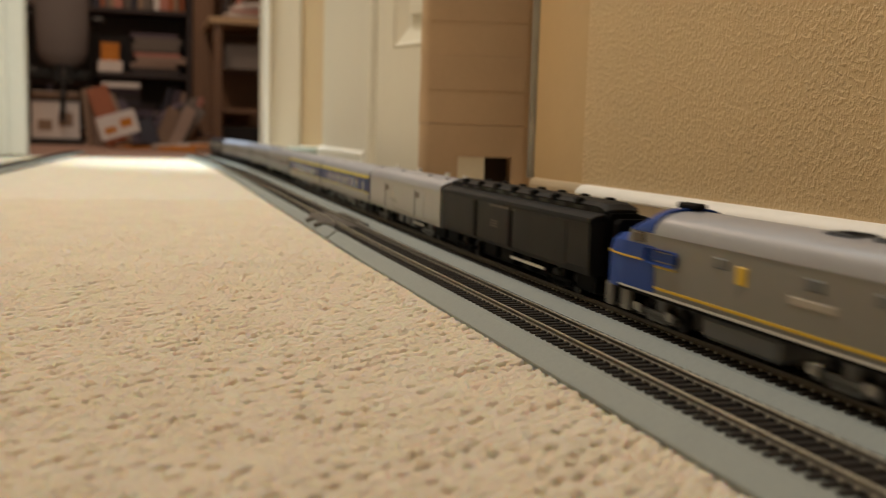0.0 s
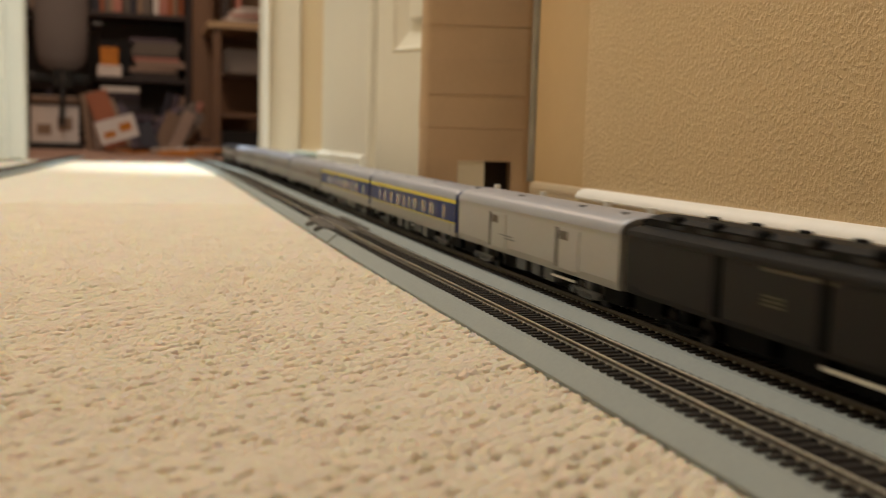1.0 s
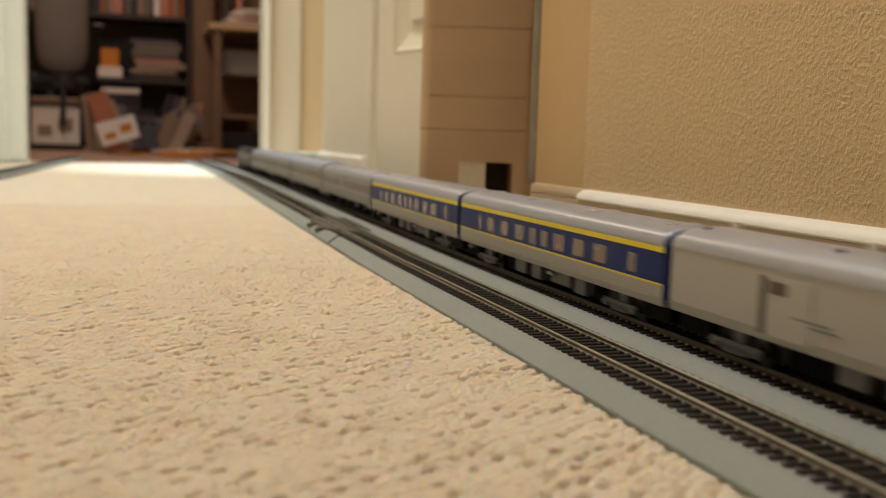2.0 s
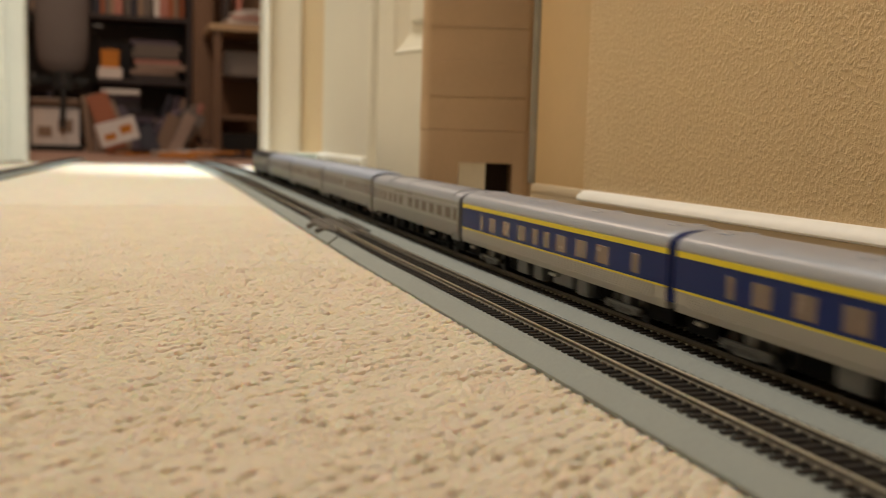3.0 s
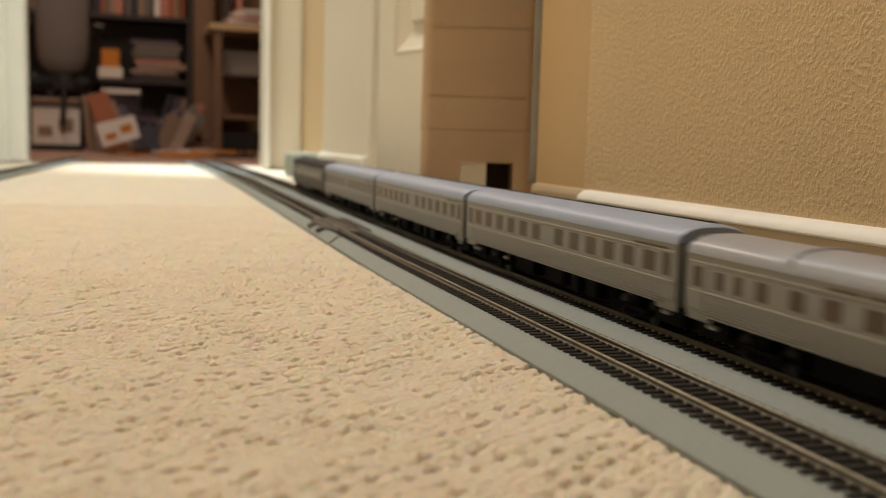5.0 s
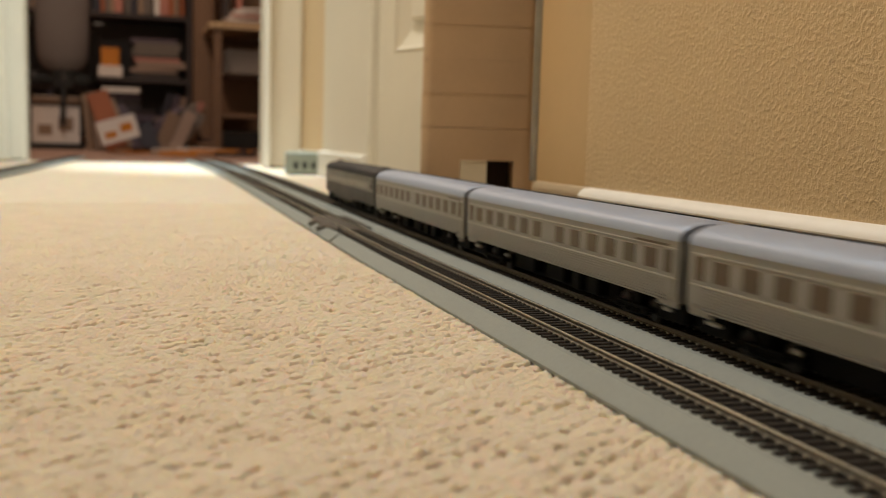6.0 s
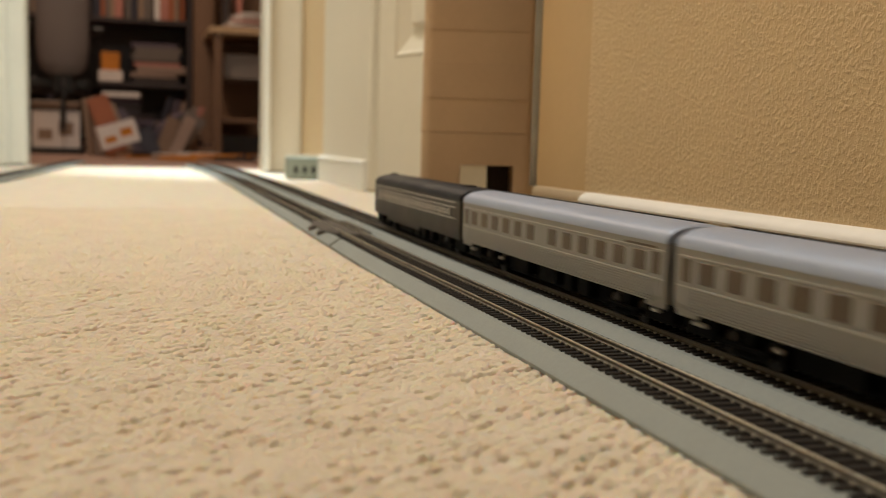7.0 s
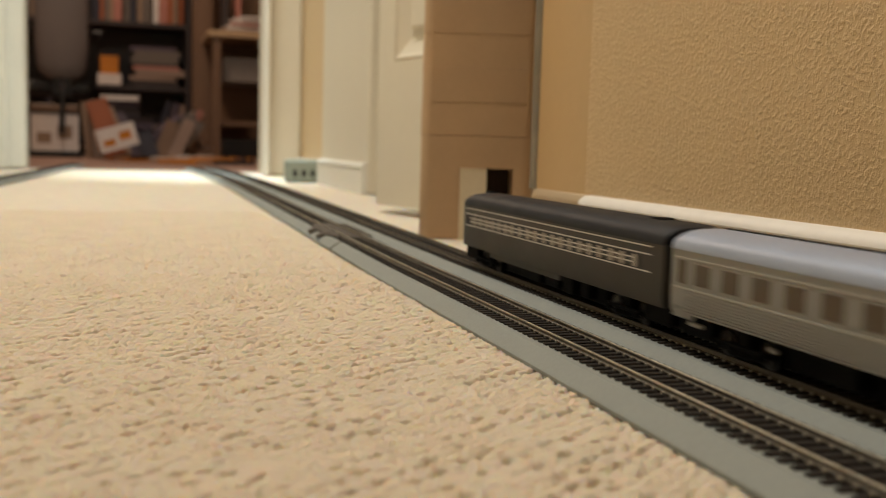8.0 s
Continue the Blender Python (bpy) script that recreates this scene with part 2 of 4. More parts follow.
# the floor sheet, sunk under the fine pile
bm = bmesh.new()
for x0, x1, y0, y1, z0, z1 in ((-1.2, 1.6, -3.2, 3.02, -0.06, -0.012), (-1.2, -0.1695, -3.2, 3.02, -0.0119, -0.0008), (0.1665, 1.6, -3.2, 3.02, -0.0119, -0.0008),
                               (-0.1695, 0.1665, -3.2, 0.1505, -0.0119, -0.0008), (-0.1695, 0.1665, 1.347, 3.02, -0.0119, -0.0008)):
    box(bm, x0, x1, y0, y1, z0, z1)
tagged(part("floor", bm, CARPET, None, "cream looped carpet of the hallway"), "", "floor", "", "structure")
relief_floor = carpet()
structure("room_floor", (-2.2, 2.2, 3.02, 6.2, -0.05, -0.001), mat("room_carpet", (0.25, 0.15, 0.11), 0.95, 0, 0.15, 8, 0.001, 400), "brownish carpet of the cluttered room", "floor")
structure("ceiling", (-2.2, 2.2, -3.2, 6.2, 2.40, 2.50), CEILING, "plain white ceiling", "ceiling")
structure("wall_east", (0.362, 0.50, -3.2, 0.757, 0, 2.40), TAN_WALL, "tan wall with knocked-down plaster texture", "wall")
# end strip of the same wall; its orange stands for bounced light
structure("wall_east_corner", (0.362, 0.50, 0.757, 0.868, 0, 2.40), BOUNCE_TAN, "smooth tan strip at the wall's end, bounced orange light painted in", "wall")
structure("wall_south", (-1.2, 0.5, -3.25, -3.2, 0, 2.40), TAN_WALL, "tan end wall of the hallway", "wall")
structure("wall_west", (-0.90, -0.80, -3.2, 2.95, 0, 2.40), CREAM, "cream side wall of the hallway", "wall")
structure("wall_closet_back", (0.95, 1.05, 0.868, 2.9, 0, 2.40), CREAM, "cream back wall of the closet", "wall")
structure("wall_closet_side", (0.50, 0.95, 0.80, 0.868, 0, 2.40), CREAM, "cream side wall of the closet", "wall")
structure("wall_east_far", (0.425, 0.95, 1.83, 2.30, 0, 2.40), CREAM, "cream wall beside the closet door", "wall", 0.004)
structure("wall_east_recess", (0.452, 0.95, 2.30, 2.90, 0, 2.40), TAN_WALL, "tan wall by the doorway", "wall")
structure("wall_north_left", (-2.2, -0.272, 2.95, 3.05, 0, 2.40), PALE, "pale wall beside the doorway", "wall")
structure("wall_north_right", (0.46, 2.2, 2.90, 3.02, 0, 2.40), CREAM, "cream wall beside the doorway", "wall")
structure("wall_north_lintel", (-0.30, 0.48, 2.92, 3.02, 2.05, 2.40), CREAM, "cream wall over the doorway", "wall")


def profile_run(name, pts, axis, a, b, material, label, category):
    """A moulding: its section extruded along x or y."""
    bm = bmesh.new()
    rings = []
    for s in (a, b):
        rings.append([(p[0], s, p[1]) if axis == "y" else (s, p[0], p[1]) for p in pts])
    loft(bm, rings)
    return tagged(part(name, bm, material, None, label, True), "", category, "", "structure")


# one baseboard in two colours: shade painted tan on the face, light white on the cap
SHADED_TRIM = mat("shaded_baseboard_tan", (0.54, 0.42, 0.28), 0.45, 0, 0.05, 8, 0.0001, 300, 0.03)
LIT_CAP = mat("lit_cap_white", (0.80, 0.76, 0.71), 0.45, 0, 0.06, 12, 0.0001, 300, 0.04)
BASE = [(0, 0.0), (-0.010, 0.0), (-0.010, 0.0498), (0, 0.0500)]
CAP = [(0, 0.0502), (-0.0108, 0.0502), (-0.0118, 0.0515), (-0.0112, 0.0536), (-0.009, 0.0560), (-0.006, 0.0578), (0, 0.0585)]
profile_run("trim_cap_east", [(0.362 + x, z) for x, z in CAP], "y", -3.2, 0.745, LIT_CAP, "rounded baseboard cap, painted white as its lit top", "trim")
profile_run("trim_cap_corner", [(0.362 + x * 0.22, z) for x, z in CAP], "y", 0.745, 0.866, SHADED_TRIM, "thin painted baseboard cap at the wall corner", "trim")
profile_run("trim_cap_far", [(0.425 + x, z) for x, z in CAP], "y", 1.832, 2.30, WHITE, "white rounded cap of the far baseboard", "trim")
profile_run("baseboard_east", [(0.362 + x, z) for x, z in BASE], "y", -3.2, 0.745, SHADED_TRIM, "moulded baseboard along the tan wall, its shaded face painted tan", "baseboard")
profile_run("baseboard_corner", [(0.362 + x * 0.22, z) for x, z in BASE], "y", 0.745, 0.866, SHADED_TRIM, "thin painted baseboard end at the wall corner", "baseboard")
profile_run("baseboard_far", [(0.425 + x, z) for x, z in BASE], "y", 1.832, 2.30, WHITE, "white baseboard beside the closet door", "baseboard")
profile_run("baseboard_recess", [(0.452 + x, z) for x, z in BASE], "y", 2.30, 2.90, WHITE, "white baseboard by the doorway", "baseboard")

# worn edge bead at the wall's outer corner
bm = bmesh.new()
tube(bm, (0.366, 0.868, 0.058), (0.366, 0.868, 2.395), 0.0082, n=18)
tagged(part("corner_trim", bm, METAL_BEAD, None, "worn pale corner bead on the wall edge", True), "", "trim", "", "structure")

# casings of the doorway
structure("trim_right", (0.352, 0.452, 2.76, 2.90, 0, 2.10), CREAM, "cream door casing of the doorway", "trim", 0.006)
structure("trim_right_stop", (0.344, 0.362, 2.72, 2.76, 0, 2.10), WHITE, "white edge moulding of the doorway casing", "trim", 0.006)
structure("trim_left", (-0.36, -0.268, 2.915, 2.95, 0, 2.10), PALE, "pale white door casing", "trim", 0.008)
structure("trim_left_outer", (-0.37, -0.31, 2.895, 2.915, 0, 2.10), PALE, "raised outer moulding of the casing", "trim", 0.006)


# closet door, half open, with raised panels in moulded frames
def closet_door():
    m = pose(0.333, 1.376, 0, 0, 0, -75.5)   # local x runs along the leaf towards the hinge
    d = empty("closet_door", "cream panelled closet door standing ajar", "door", m=m)
    bm = bmesh.new()
    box(bm, 0.002, 0.398, 0.010, 0.032, 0.011, 2.02)
    for dims in ((0, 0.044, 0.011, 2.02), (0.34, 0.40, 0.011, 2.02), (0.044, 0.34, 0.011, 0.208), (0.044, 0.34, 0.92, 1.02), (0.044, 0.34, 1.90, 2.02)):
        box(bm, dims[0], dims[1], 0, 0.0102, dims[2], dims[3])
    part("leaf", bm, CREAM, d)
    for z0, z1 in ((0.208, 0.92), (1.02, 1.9)):
        bm = bmesh.new()
        rings = []
        for inset, depth in ((0, 0.001), (0.004, -0.001), (0.008, 0.002), (0.030, 0.0095)):
            x0, x1, a, b = 0.044 + inset, 0.34 - inset, z0 + inset, z1 - inset
            rings.append([(x0, depth, a), (x1, depth, a), (x1, depth, b), (x0, depth, b)])
        loft(bm, rings)
        bmesh.ops.delete(bm, geom=[f for f in bm.faces if all(abs(v.co.y - 0.001) < 1e-6 for v in f.verts)], context="FACES")
        part("panel_moulding", bm, CREAM, d, "sloping moulding round the sunk panel")
        bm = bmesh.new()
        box(bm, 0.080, 0.304, 0.002, 0.0104, z0 + 0.040, z1 - 0.040, 0.004)
        part("raised_panel", bm, CREAM, d)
    boxpart("edge_strip", (-0.006, 0.0, 0.004, 0.028, 0.011, 2.02), WHITE, d)
    return d


closet_door()


# tower of stacked brown cardboard boxes with a square opening
def box_tower():
    t = empty("cardboard_tower", "tower of stacked brown cardboard trays with a square opening", "box stack", m=pose(0.2848, 0.985, 0, 0, 0, -16))
    w, d, r = 0.117, 0.10, 0.011
    zs = [0.0, 0.1065]
    while zs[-1] < 0.55:
        zs.append(zs[-1] + (0.0350 if len(zs) % 2 else 0.0340))
    rng = random.Random(3)

    def plan(x0, x1, left, right):
        """Outline from above, its outer corners rounded where asked."""
        pts = []
        for cx, cy, a0, on in ((x0, 0, 180, left), (x1, 0, 270, right), (x1, d, 0, right), (x0, d, 90, left)):
            if not on:
                pts.append((cx, cy))
                continue
            ox, oy = cx + (r if cx == x0 else -r), cy + (r if cy == 0 else -r)
            pts += [(ox + r * math.cos(radians(a0 + 18 * i)), oy + r * math.sin(radians(a0 + 18 * i))) for i in range(6)]
        return pts

    # bottom tray: two legs and a bridge round the opening
    bm = bmesh.new()
    for x0, x1, z0, z1, left, right in ((0, 0.0405, 0, 0.0735, True, False), (0.0955, w, 0, 0.0735, False, True), (0, w, 0.0735, 0.1060, True, True)):
        loft(bm, [[(x, y, z) for x, y in plan(x0, x1, left, right)] for z in (z0, z1)])
    part("portal_tray", bm, CARD, t, "", True)
    # added panels: the opening's lit half painted pale, its shaded half dark
    boxpart("opening_liner", (0.0405, 0.0682, 0.0005, 0.004, 0.0, 0.0733), LIT_CARD, t, "added pale panel for the lit half of the opening")
    boxpart("opening_back", (0.0682, 0.0955, 0.05, 0.054, 0.0, 0.0733), SHADED_CARD, t, "dark panel for the shaded half of the opening")
    outline = plan(0, w, True, True)
    for a, b in zip(zs[1:], zs[2:]):
        j = rng.uniform(-0.0007, 0.0007)
        bm = bmesh.new()
        rings = []
        for z, k in ((a, 0.993), (a + 0.0003, 1), (b - 0.0003, 1), (b - 0.00005, 0.993)):
            rings.append([(w / 2 + (x - w / 2) * k + j, d / 2 + (y - d / 2) * k - j, z) for x, y in outline])
        loft(bm, rings)
        part("tray", bm, CARD, t, "", True)
    return t


box_tower()


# grey plug box on the floor by the doorway
def plug_box():
    p = empty("power_box", "green-grey plastic power box with three dark sockets", "power supply", m=pose(0.352, 2.33, 0, 0, 0, 4))
    bm = bmesh.new()
    box(bm, 0, 0.082, 0, 0.05, 0, 0.054, 0.006, seg=2)
    part("case", bm, GREENGREY, p)
    for i in range(3):
        boxpart("socket", (0.012 + i * 0.021, 0.022 + i * 0.021, -0.0012, 0.004, 0.014, 0.030), HOLE, p, "", 0.0008)
    boxpart("lid_rim", (-0.001, 0.083, -0.001, 0.051, 0.045, 0.048), GREENGREY, p, "", 0.001)


plug_box()


# ---- tracks ----
RAIL_TOP = 0.0112
NEAR_X, FAR_X = 0.1938, 0.2485
# spike heads in a pale colour that stands for their glints
SPIKE_GLINT = mat("spike_glint_plastic", (0.30, 0.275, 0.225), 0.5, 0.3, 0.15, 200)


def bend(y):
    """How far the tracks stray sideways: nearly straight, then a wide curve to the left before the doorway."""
    return 0.014 * max(0.0, y - 0.7) - 0.030 * max(0.0, y - 1.9) ** 2


def heading(y):
    return math.degrees(math.atan((-0.014 if y > 0.7 else 0.0) + 0.060 * max(0.0, y - 1.9)))


def ribbon(bm, pts, x, y0, y1, step=0.04):
    n = max(1, round((y1 - y0) / step))
    rings = []
    for i in range(n + 1):
        y = y0 + (y1 - y0) * i / n
        rings.append([(x + bend(y) + px, y, pz) for px, pz in pts])
    loft(bm, rings)


BED = [(-0.0272, 0.0), (-0.0272, 0.0016), (-0.0264, 0.0024), (-0.0195, 0.0077), (0.0195, 0.0077), (0.0264, 0.0048), (0.0272, 0.0032), (0.0272, 0.0)]
RAIL_SECTION = [(-0.0012, 0.0), (-0.0012, 0.0004), (-0.0003, 0.0007), (-0.0003, 0.0018), (0.0003, 0.0018), (0.0003, 0.0007), (0.0012, 0.0004), (0.0012, 0.0)]
HEAD_SECTION = [(-0.0003, 0.0018), (-0.00046, 0.0020), (-0.00046, 0.0024), (-0.00036, 0.0025), (0.00036, 0.0025), (0.00046, 0.0024), (0.00046, 0.0020), (0.0003, 0.0018)]


def tie_mesh():
    bm = bmesh.new()
    box(bm, -0.0164, 0.0164, -0.0016, 0.0016, 0.0070, 0.0086, 0.0003)
    return mesh_of("tie", bm, TIE)


def track(x, y0, y1, near0, near1, spacing, rails, label, joints):
    t = empty("model_track", label, "railway track", "tracks on the carpet")
    seams = [y0] + [j for j in joints if y0 < j < y1] + [y1]
    for a, b in zip(seams, seams[1:]):
        bm = bmesh.new()
        ribbon(bm, BED, x, a + (0.007 if a > 0 else 0), b)
        part("roadbed", bm, ROADBED, t)
    for side in (-1, 1):
        for a, b in zip(seams, seams[1:]):
            bm = bmesh.new()
            ribbon(bm, [(px + side * 0.0088, pz + 0.0087) for px, pz in RAIL_SECTION], x, a + 0.0002, b - 0.0002)
            rail = part("rail", bm, RAIL_DULL, t)
            # head apart from the darker web: near rail's highlight and shade are in the colours
            bm = bmesh.new()
            ribbon(bm, [(px + side * 0.0088, pz + 0.0087) for px, pz in HEAD_SECTION], x, a + 0.0002, b - 0.0002)
            part("rail_head", bm, rails, rail, "separate rail head, bright on the near track as painted highlight")
    bm = bmesh.new()
    ribbon(bm, [(-0.0122, 0.0070), (-0.0122, 0.0079), (0.0122, 0.0079), (0.0122, 0.0070)], x, y0, y1)
    part("tie_web", bm, TIE, t, "dark plastic web between the ties")
    me = tie_mesh()
    rest = bmesh.new()
    spikes = bmesh.new()
    n = int((y1 - y0) / spacing)
    for i in range(n):
        y = y0 + (i + 0.5) * spacing
        if near0 <= y <= near1:
            ob = new("tie", me)
            ob.parent = t
            ob.matrix_basis = pose(x + bend(y), y, 0, 0, 0, heading(y))
            for px in (-0.0105, -0.0071, 0.0071, 0.0105):
                cx = x + bend(y) + px
                box(spikes, cx - 0.0005, cx + 0.0005, y - 0.0007, y + 0.0007, 0.0085, 0.0094)
        else:
            box(rest, x + bend(y) - 0.016, x + bend(y) + 0.016, y - 0.0017, y + 0.0017, 0.0056, 0.0086)
    tagged(part("tie_rest", rest, TIE, t), "", "", "", "stuff")
    tagged(part("spike_rest", spikes, SPIKE_GLINT, t, "small spike heads along the rails, glints painted as pale colour"), "", "", "", "stuff")
    return t


near_track = track(NEAR_X, -2.3, 3.12, 0.19, 1.1, 0.0063, RAIL, "empty model railway track on grey plastic roadbed", [0.862])
far_track = track(FAR_X, -2.4, 3.14, 0.19, 1.1, 0.0063, RAIL_DULL, "model railway track on grey roadbed carrying the train", [])


# rerailer lying over the near track
def rerailer():
    r = empty("rerailer", "dark plastic rerailer crossing piece on the near track", "rerailer", m=pose(NEAR_X + bend(0.97), 0.97, 0, 0, 0, heading(0.97)))
    bm = bmesh.new()
    sec = [(-0.0062, 0.0087), (-0.0062, 0.0102), (-0.003, 0.0112), (0.003, 0.0112), (0.0062, 0.0102), (0.0062, 0.0087)]
    loft(bm, [[(x, s, z if abs(s) < 0.06 else min(z, 0.0095)) for x, z in sec] for s in (-0.08, -0.05, 0.05, 0.08)])
    part("centre_plate", bm, RUBBER, r)
    for side in (-1, 1):
        bm = bmesh.new()
        sec = [(side * 0.0108, 0.0087), (side * 0.0108, 0.0122), (side * 0.0155, 0.0126), (side * 0.0205, 0.0096), (side * 0.0205, 0.0082)]
        loft(bm, [[(side * (0.0108 + (abs(x) - 0.0108) * k), s, z if k == 1 else min(z, 0.0096)) for x, z in sec] for s, k in ((-0.070, 0.35), (-0.040, 1), (0.04, 1), (0.066, 0.45))])
        part("side_ramp", bm, RUBBER, r)
        for s in (-0.028, 0.022):
            bm = bmesh.new()
            loft(bm, [[(side * 0.0200, s - 0.010, z), (side * 0.0265, s - 0.004, z - 0.0022), (side * 0.0265, s + 0.004, z - 0.0022), (side * 0.0200, s + 0.010, z)] for z in (0.0068, 0.0092)])
            part("ramp_tab", bm, RUBBER, r)
    return r


rerailer()


# a second line that comes in from the side
def side_track():
    t = empty("side_track", "model track curving over the carpet towards the doorway", "railway track", "tracks on the carpet")

    def curve(s):
        return Vector((-0.285 + 0.125 * s, 1.4 + 1.9 * s, 0))

    for name, pts, material in (("roadbed", BED, ROADBED), ("rail", [(p - 0.0088, z + 0.0087) for p, z in RAIL_SECTION], RAIL_DULL),
                                ("rail", [(p + 0.0088, z + 0.0087) for p, z in RAIL_SECTION], RAIL_DULL)):
        bm = bmesh.new()
        rings = []
        for i in range(25):
            s = i / 24
            c = curve(s)
            d = (curve(s + 0.01) - curve(s - 0.01)).normalized()
            nrm = Vector((d.y, -d.x, 0))
            rings.append([c + nrm * px + Vector((0, 0, pz)) for px, pz in pts])
        loft(bm, rings)
        part(name, bm, material, t)
    bm = bmesh.new()
    for i in range(290):
        s = (i + 0.5) / 290
        c = curve(s)
        d = curve(s + 0.01) - curve(s - 0.01)
        box(bm, -0.016, 0.016, -0.00155, 0.00155, 0.0056, 0.0086, m=pose(c.x, c.y, 0, 0, 0, math.degrees(math.atan2(-d.x, d.y))))
    tagged(part("tie_rest", bm, TIE, t), "", "", "", "stuff")


side_track()


# ---- the train: cars in their own space, y along the track, z from the rail tops ----
POST = mat("taupe_post_paint", (0.36, 0.315, 0.26), 0.5, 0, 0.15, 60)
SOOT = mat("sooty_roof_paint", (0.010, 0.009, 0.0085), 0.6, 0, 0.2, 40, spec=0.15)
SLOT_SHADE = mat("slot_shade_grey", (0.07, 0.062, 0.052), 0.5, 0.1, 0.1, 60)
BRIGHT_SILVER = mat("bright_aluminium_paint", (0.39, 0.38, 0.355), 0.45, 0.25, 0.05, 40)
BRIGHT_ROOF = mat("bright_roof_paint", (0.35, 0.35, 0.38), 0.42, 0.25, 0.06, 40)
# grey roof with a weaker blue tint for the same cool light
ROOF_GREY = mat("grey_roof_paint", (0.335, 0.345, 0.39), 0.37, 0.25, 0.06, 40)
HALF, SKIRT, EAVE, TOP = 0.0178, 0.0105, 0.0388, 0.0478


def roof_arc(w, ze, zt, n=12, power=2.3):
    pts = []
    for i in range(n + 1):
        a = math.pi * i / n
        c, s = math.cos(a), math.sin(a)
        pts.append((-w * math.copysign(abs(c) ** (2 / power), c), ze + (zt - ze) * abs(s) ** (2 / power)))
    return pts


def body_shell(car, length, material, skirt=SKIRT, w=HALF):
    bm = bmesh.new()
    sec = [(-w + 0.0006, skirt), (-w, skirt + 0.004), (-w, EAVE), (w, EAVE), (w, skirt + 0.004), (w - 0.0006, skirt)]
    loft(bm, [[(x, y, z) for x, z in sec] for y in (-length / 2, length / 2)])
    return part("body", bm, material, car)


def arched_roof(car, length, material, over=0.0004, zt=TOP):
    bm = bmesh.new()
    pts = [(-HALF - over, EAVE - 0.0006)] + roof_arc(HALF + over, EAVE, zt) + [(HALF + over, EAVE - 0.0006)]
    rings = []
    for y, k in ((-length / 2, 0.86), (-length / 2 + 0.0015, 0.96), (-length / 2 + 0.005, 1), (length / 2 - 0.005, 1), (length / 2 - 0.0015, 0.96), (length / 2, 0.86)):
        rings.append([(x, y, EAVE - 0.0006 + (z - EAVE + 0.0006) * k) for x, z in pts])
    loft(bm, rings)
    return part("roof", bm, material, car, "", True)


def truck_mesh(material):
    bm = bmesh.new()
    for s in (-1, 1):
        x0, x1 = sorted((s * 0.0118, s * 0.0138))
        box(bm, x0, x1, -0.0175, 0.0175, 0.0052, 0.0072, 0.0004)
        box(bm, x0, x1, -0.008, 0.008, 0.0022, 0.0038, 0.0004)
        for e in (-1, 1):
            box(bm, x0, x1, e * 0.008 - 0.0012, e * 0.008 + 0.0012, 0.003, 0.0062, 0.0003)
            c = e * 0.0145
            xa, xb = sorted((s * 0.0120, s * 0.0150))
            box(bm, xa, xb, c - 0.0022, c + 0.0022, 0.0034, 0.0066, 0.0006)
        for e in (-0.004, 0, 0.004):
            tube(bm, (s * 0.0135, e, 0.0036), (s * 0.0135, e, 0.0056), 0.0013, n=8)
    box(bm, -0.012, 0.012, -0.004, 0.004, 0.005, 0.0135, 0.0005)
    box(bm, -0.0064, 0.0064, -0.0195, 0.0195, 0.0018, 0.0132, 0.0006)
    return mesh_of("truck", bm, material)


def wheelset_mesh():
    bm = bmesh.new()
    for s in (-1, 1):
        tube(bm, (s * 0.0076, 0, 0), (s * 0.0094, 0, 0), 0.0053, n=20)
        tube(bm, (s * 0.0070, 0, 0), (s * 0.0076, 0, 0), 0.0059, n=20)
        tube(bm, (s * 0.0094, 0, 0), (s * 0.0100, 0, 0), 0.0020, n=10)
    tube(bm, (-0.0118, 0, 0), (0.0118, 0, 0), 0.0011, n=8)
    return mesh_of("wheelset", bm, WHEEL, True)


TRUCKS = {"grey": truck_mesh(TRUCK_GREY), "black": truck_mesh(UNDER)}
WHEELS = wheelset_mesh()


def trucks(car, at, kind, axles=(-0.0145, 0.0145)):
    for y in (-at, at):
        t = new("truck", TRUCKS[kind])
        t.parent = car
        t.location = (0, y, 0)
        for a in axles:
            w = new("wheelset", WHEELS)
            w.parent = t
            w.location = (0, a, 0.0053)


def underframe(car, length, seed, material, skirt=SKIRT):
    rng = random.Random(seed)
    boxpart("underframe", (-0.0065, 0.0065, -length / 2 + 0.002, length / 2 - 0.002, 0.0078, skirt + 0.001), UNDER, car)
    boxpart("equipment_well", (-0.0085, 0.0085, -length / 2 + 0.072, length / 2 - 0.072, 0.0022, skirt + 0.0006), UNDER, car, "", 0.001)
    y = -length / 2 + 0.085
    while y < length / 2 - 0.10:
        d = rng.uniform(0.010, 0.026)
        for s in (-1, 1):
            x0, x1 = sorted((s * 0.0065, s * rng.uniform(0.013, 0.0152)))
            boxpart("equipment_box", (x0, x1, y, y + d, rng.uniform(0.0035, 0.0055), skirt + 0.0008), material, car, "", 0.0006)
        y += d + rng.uniform(0.006, 0.02)


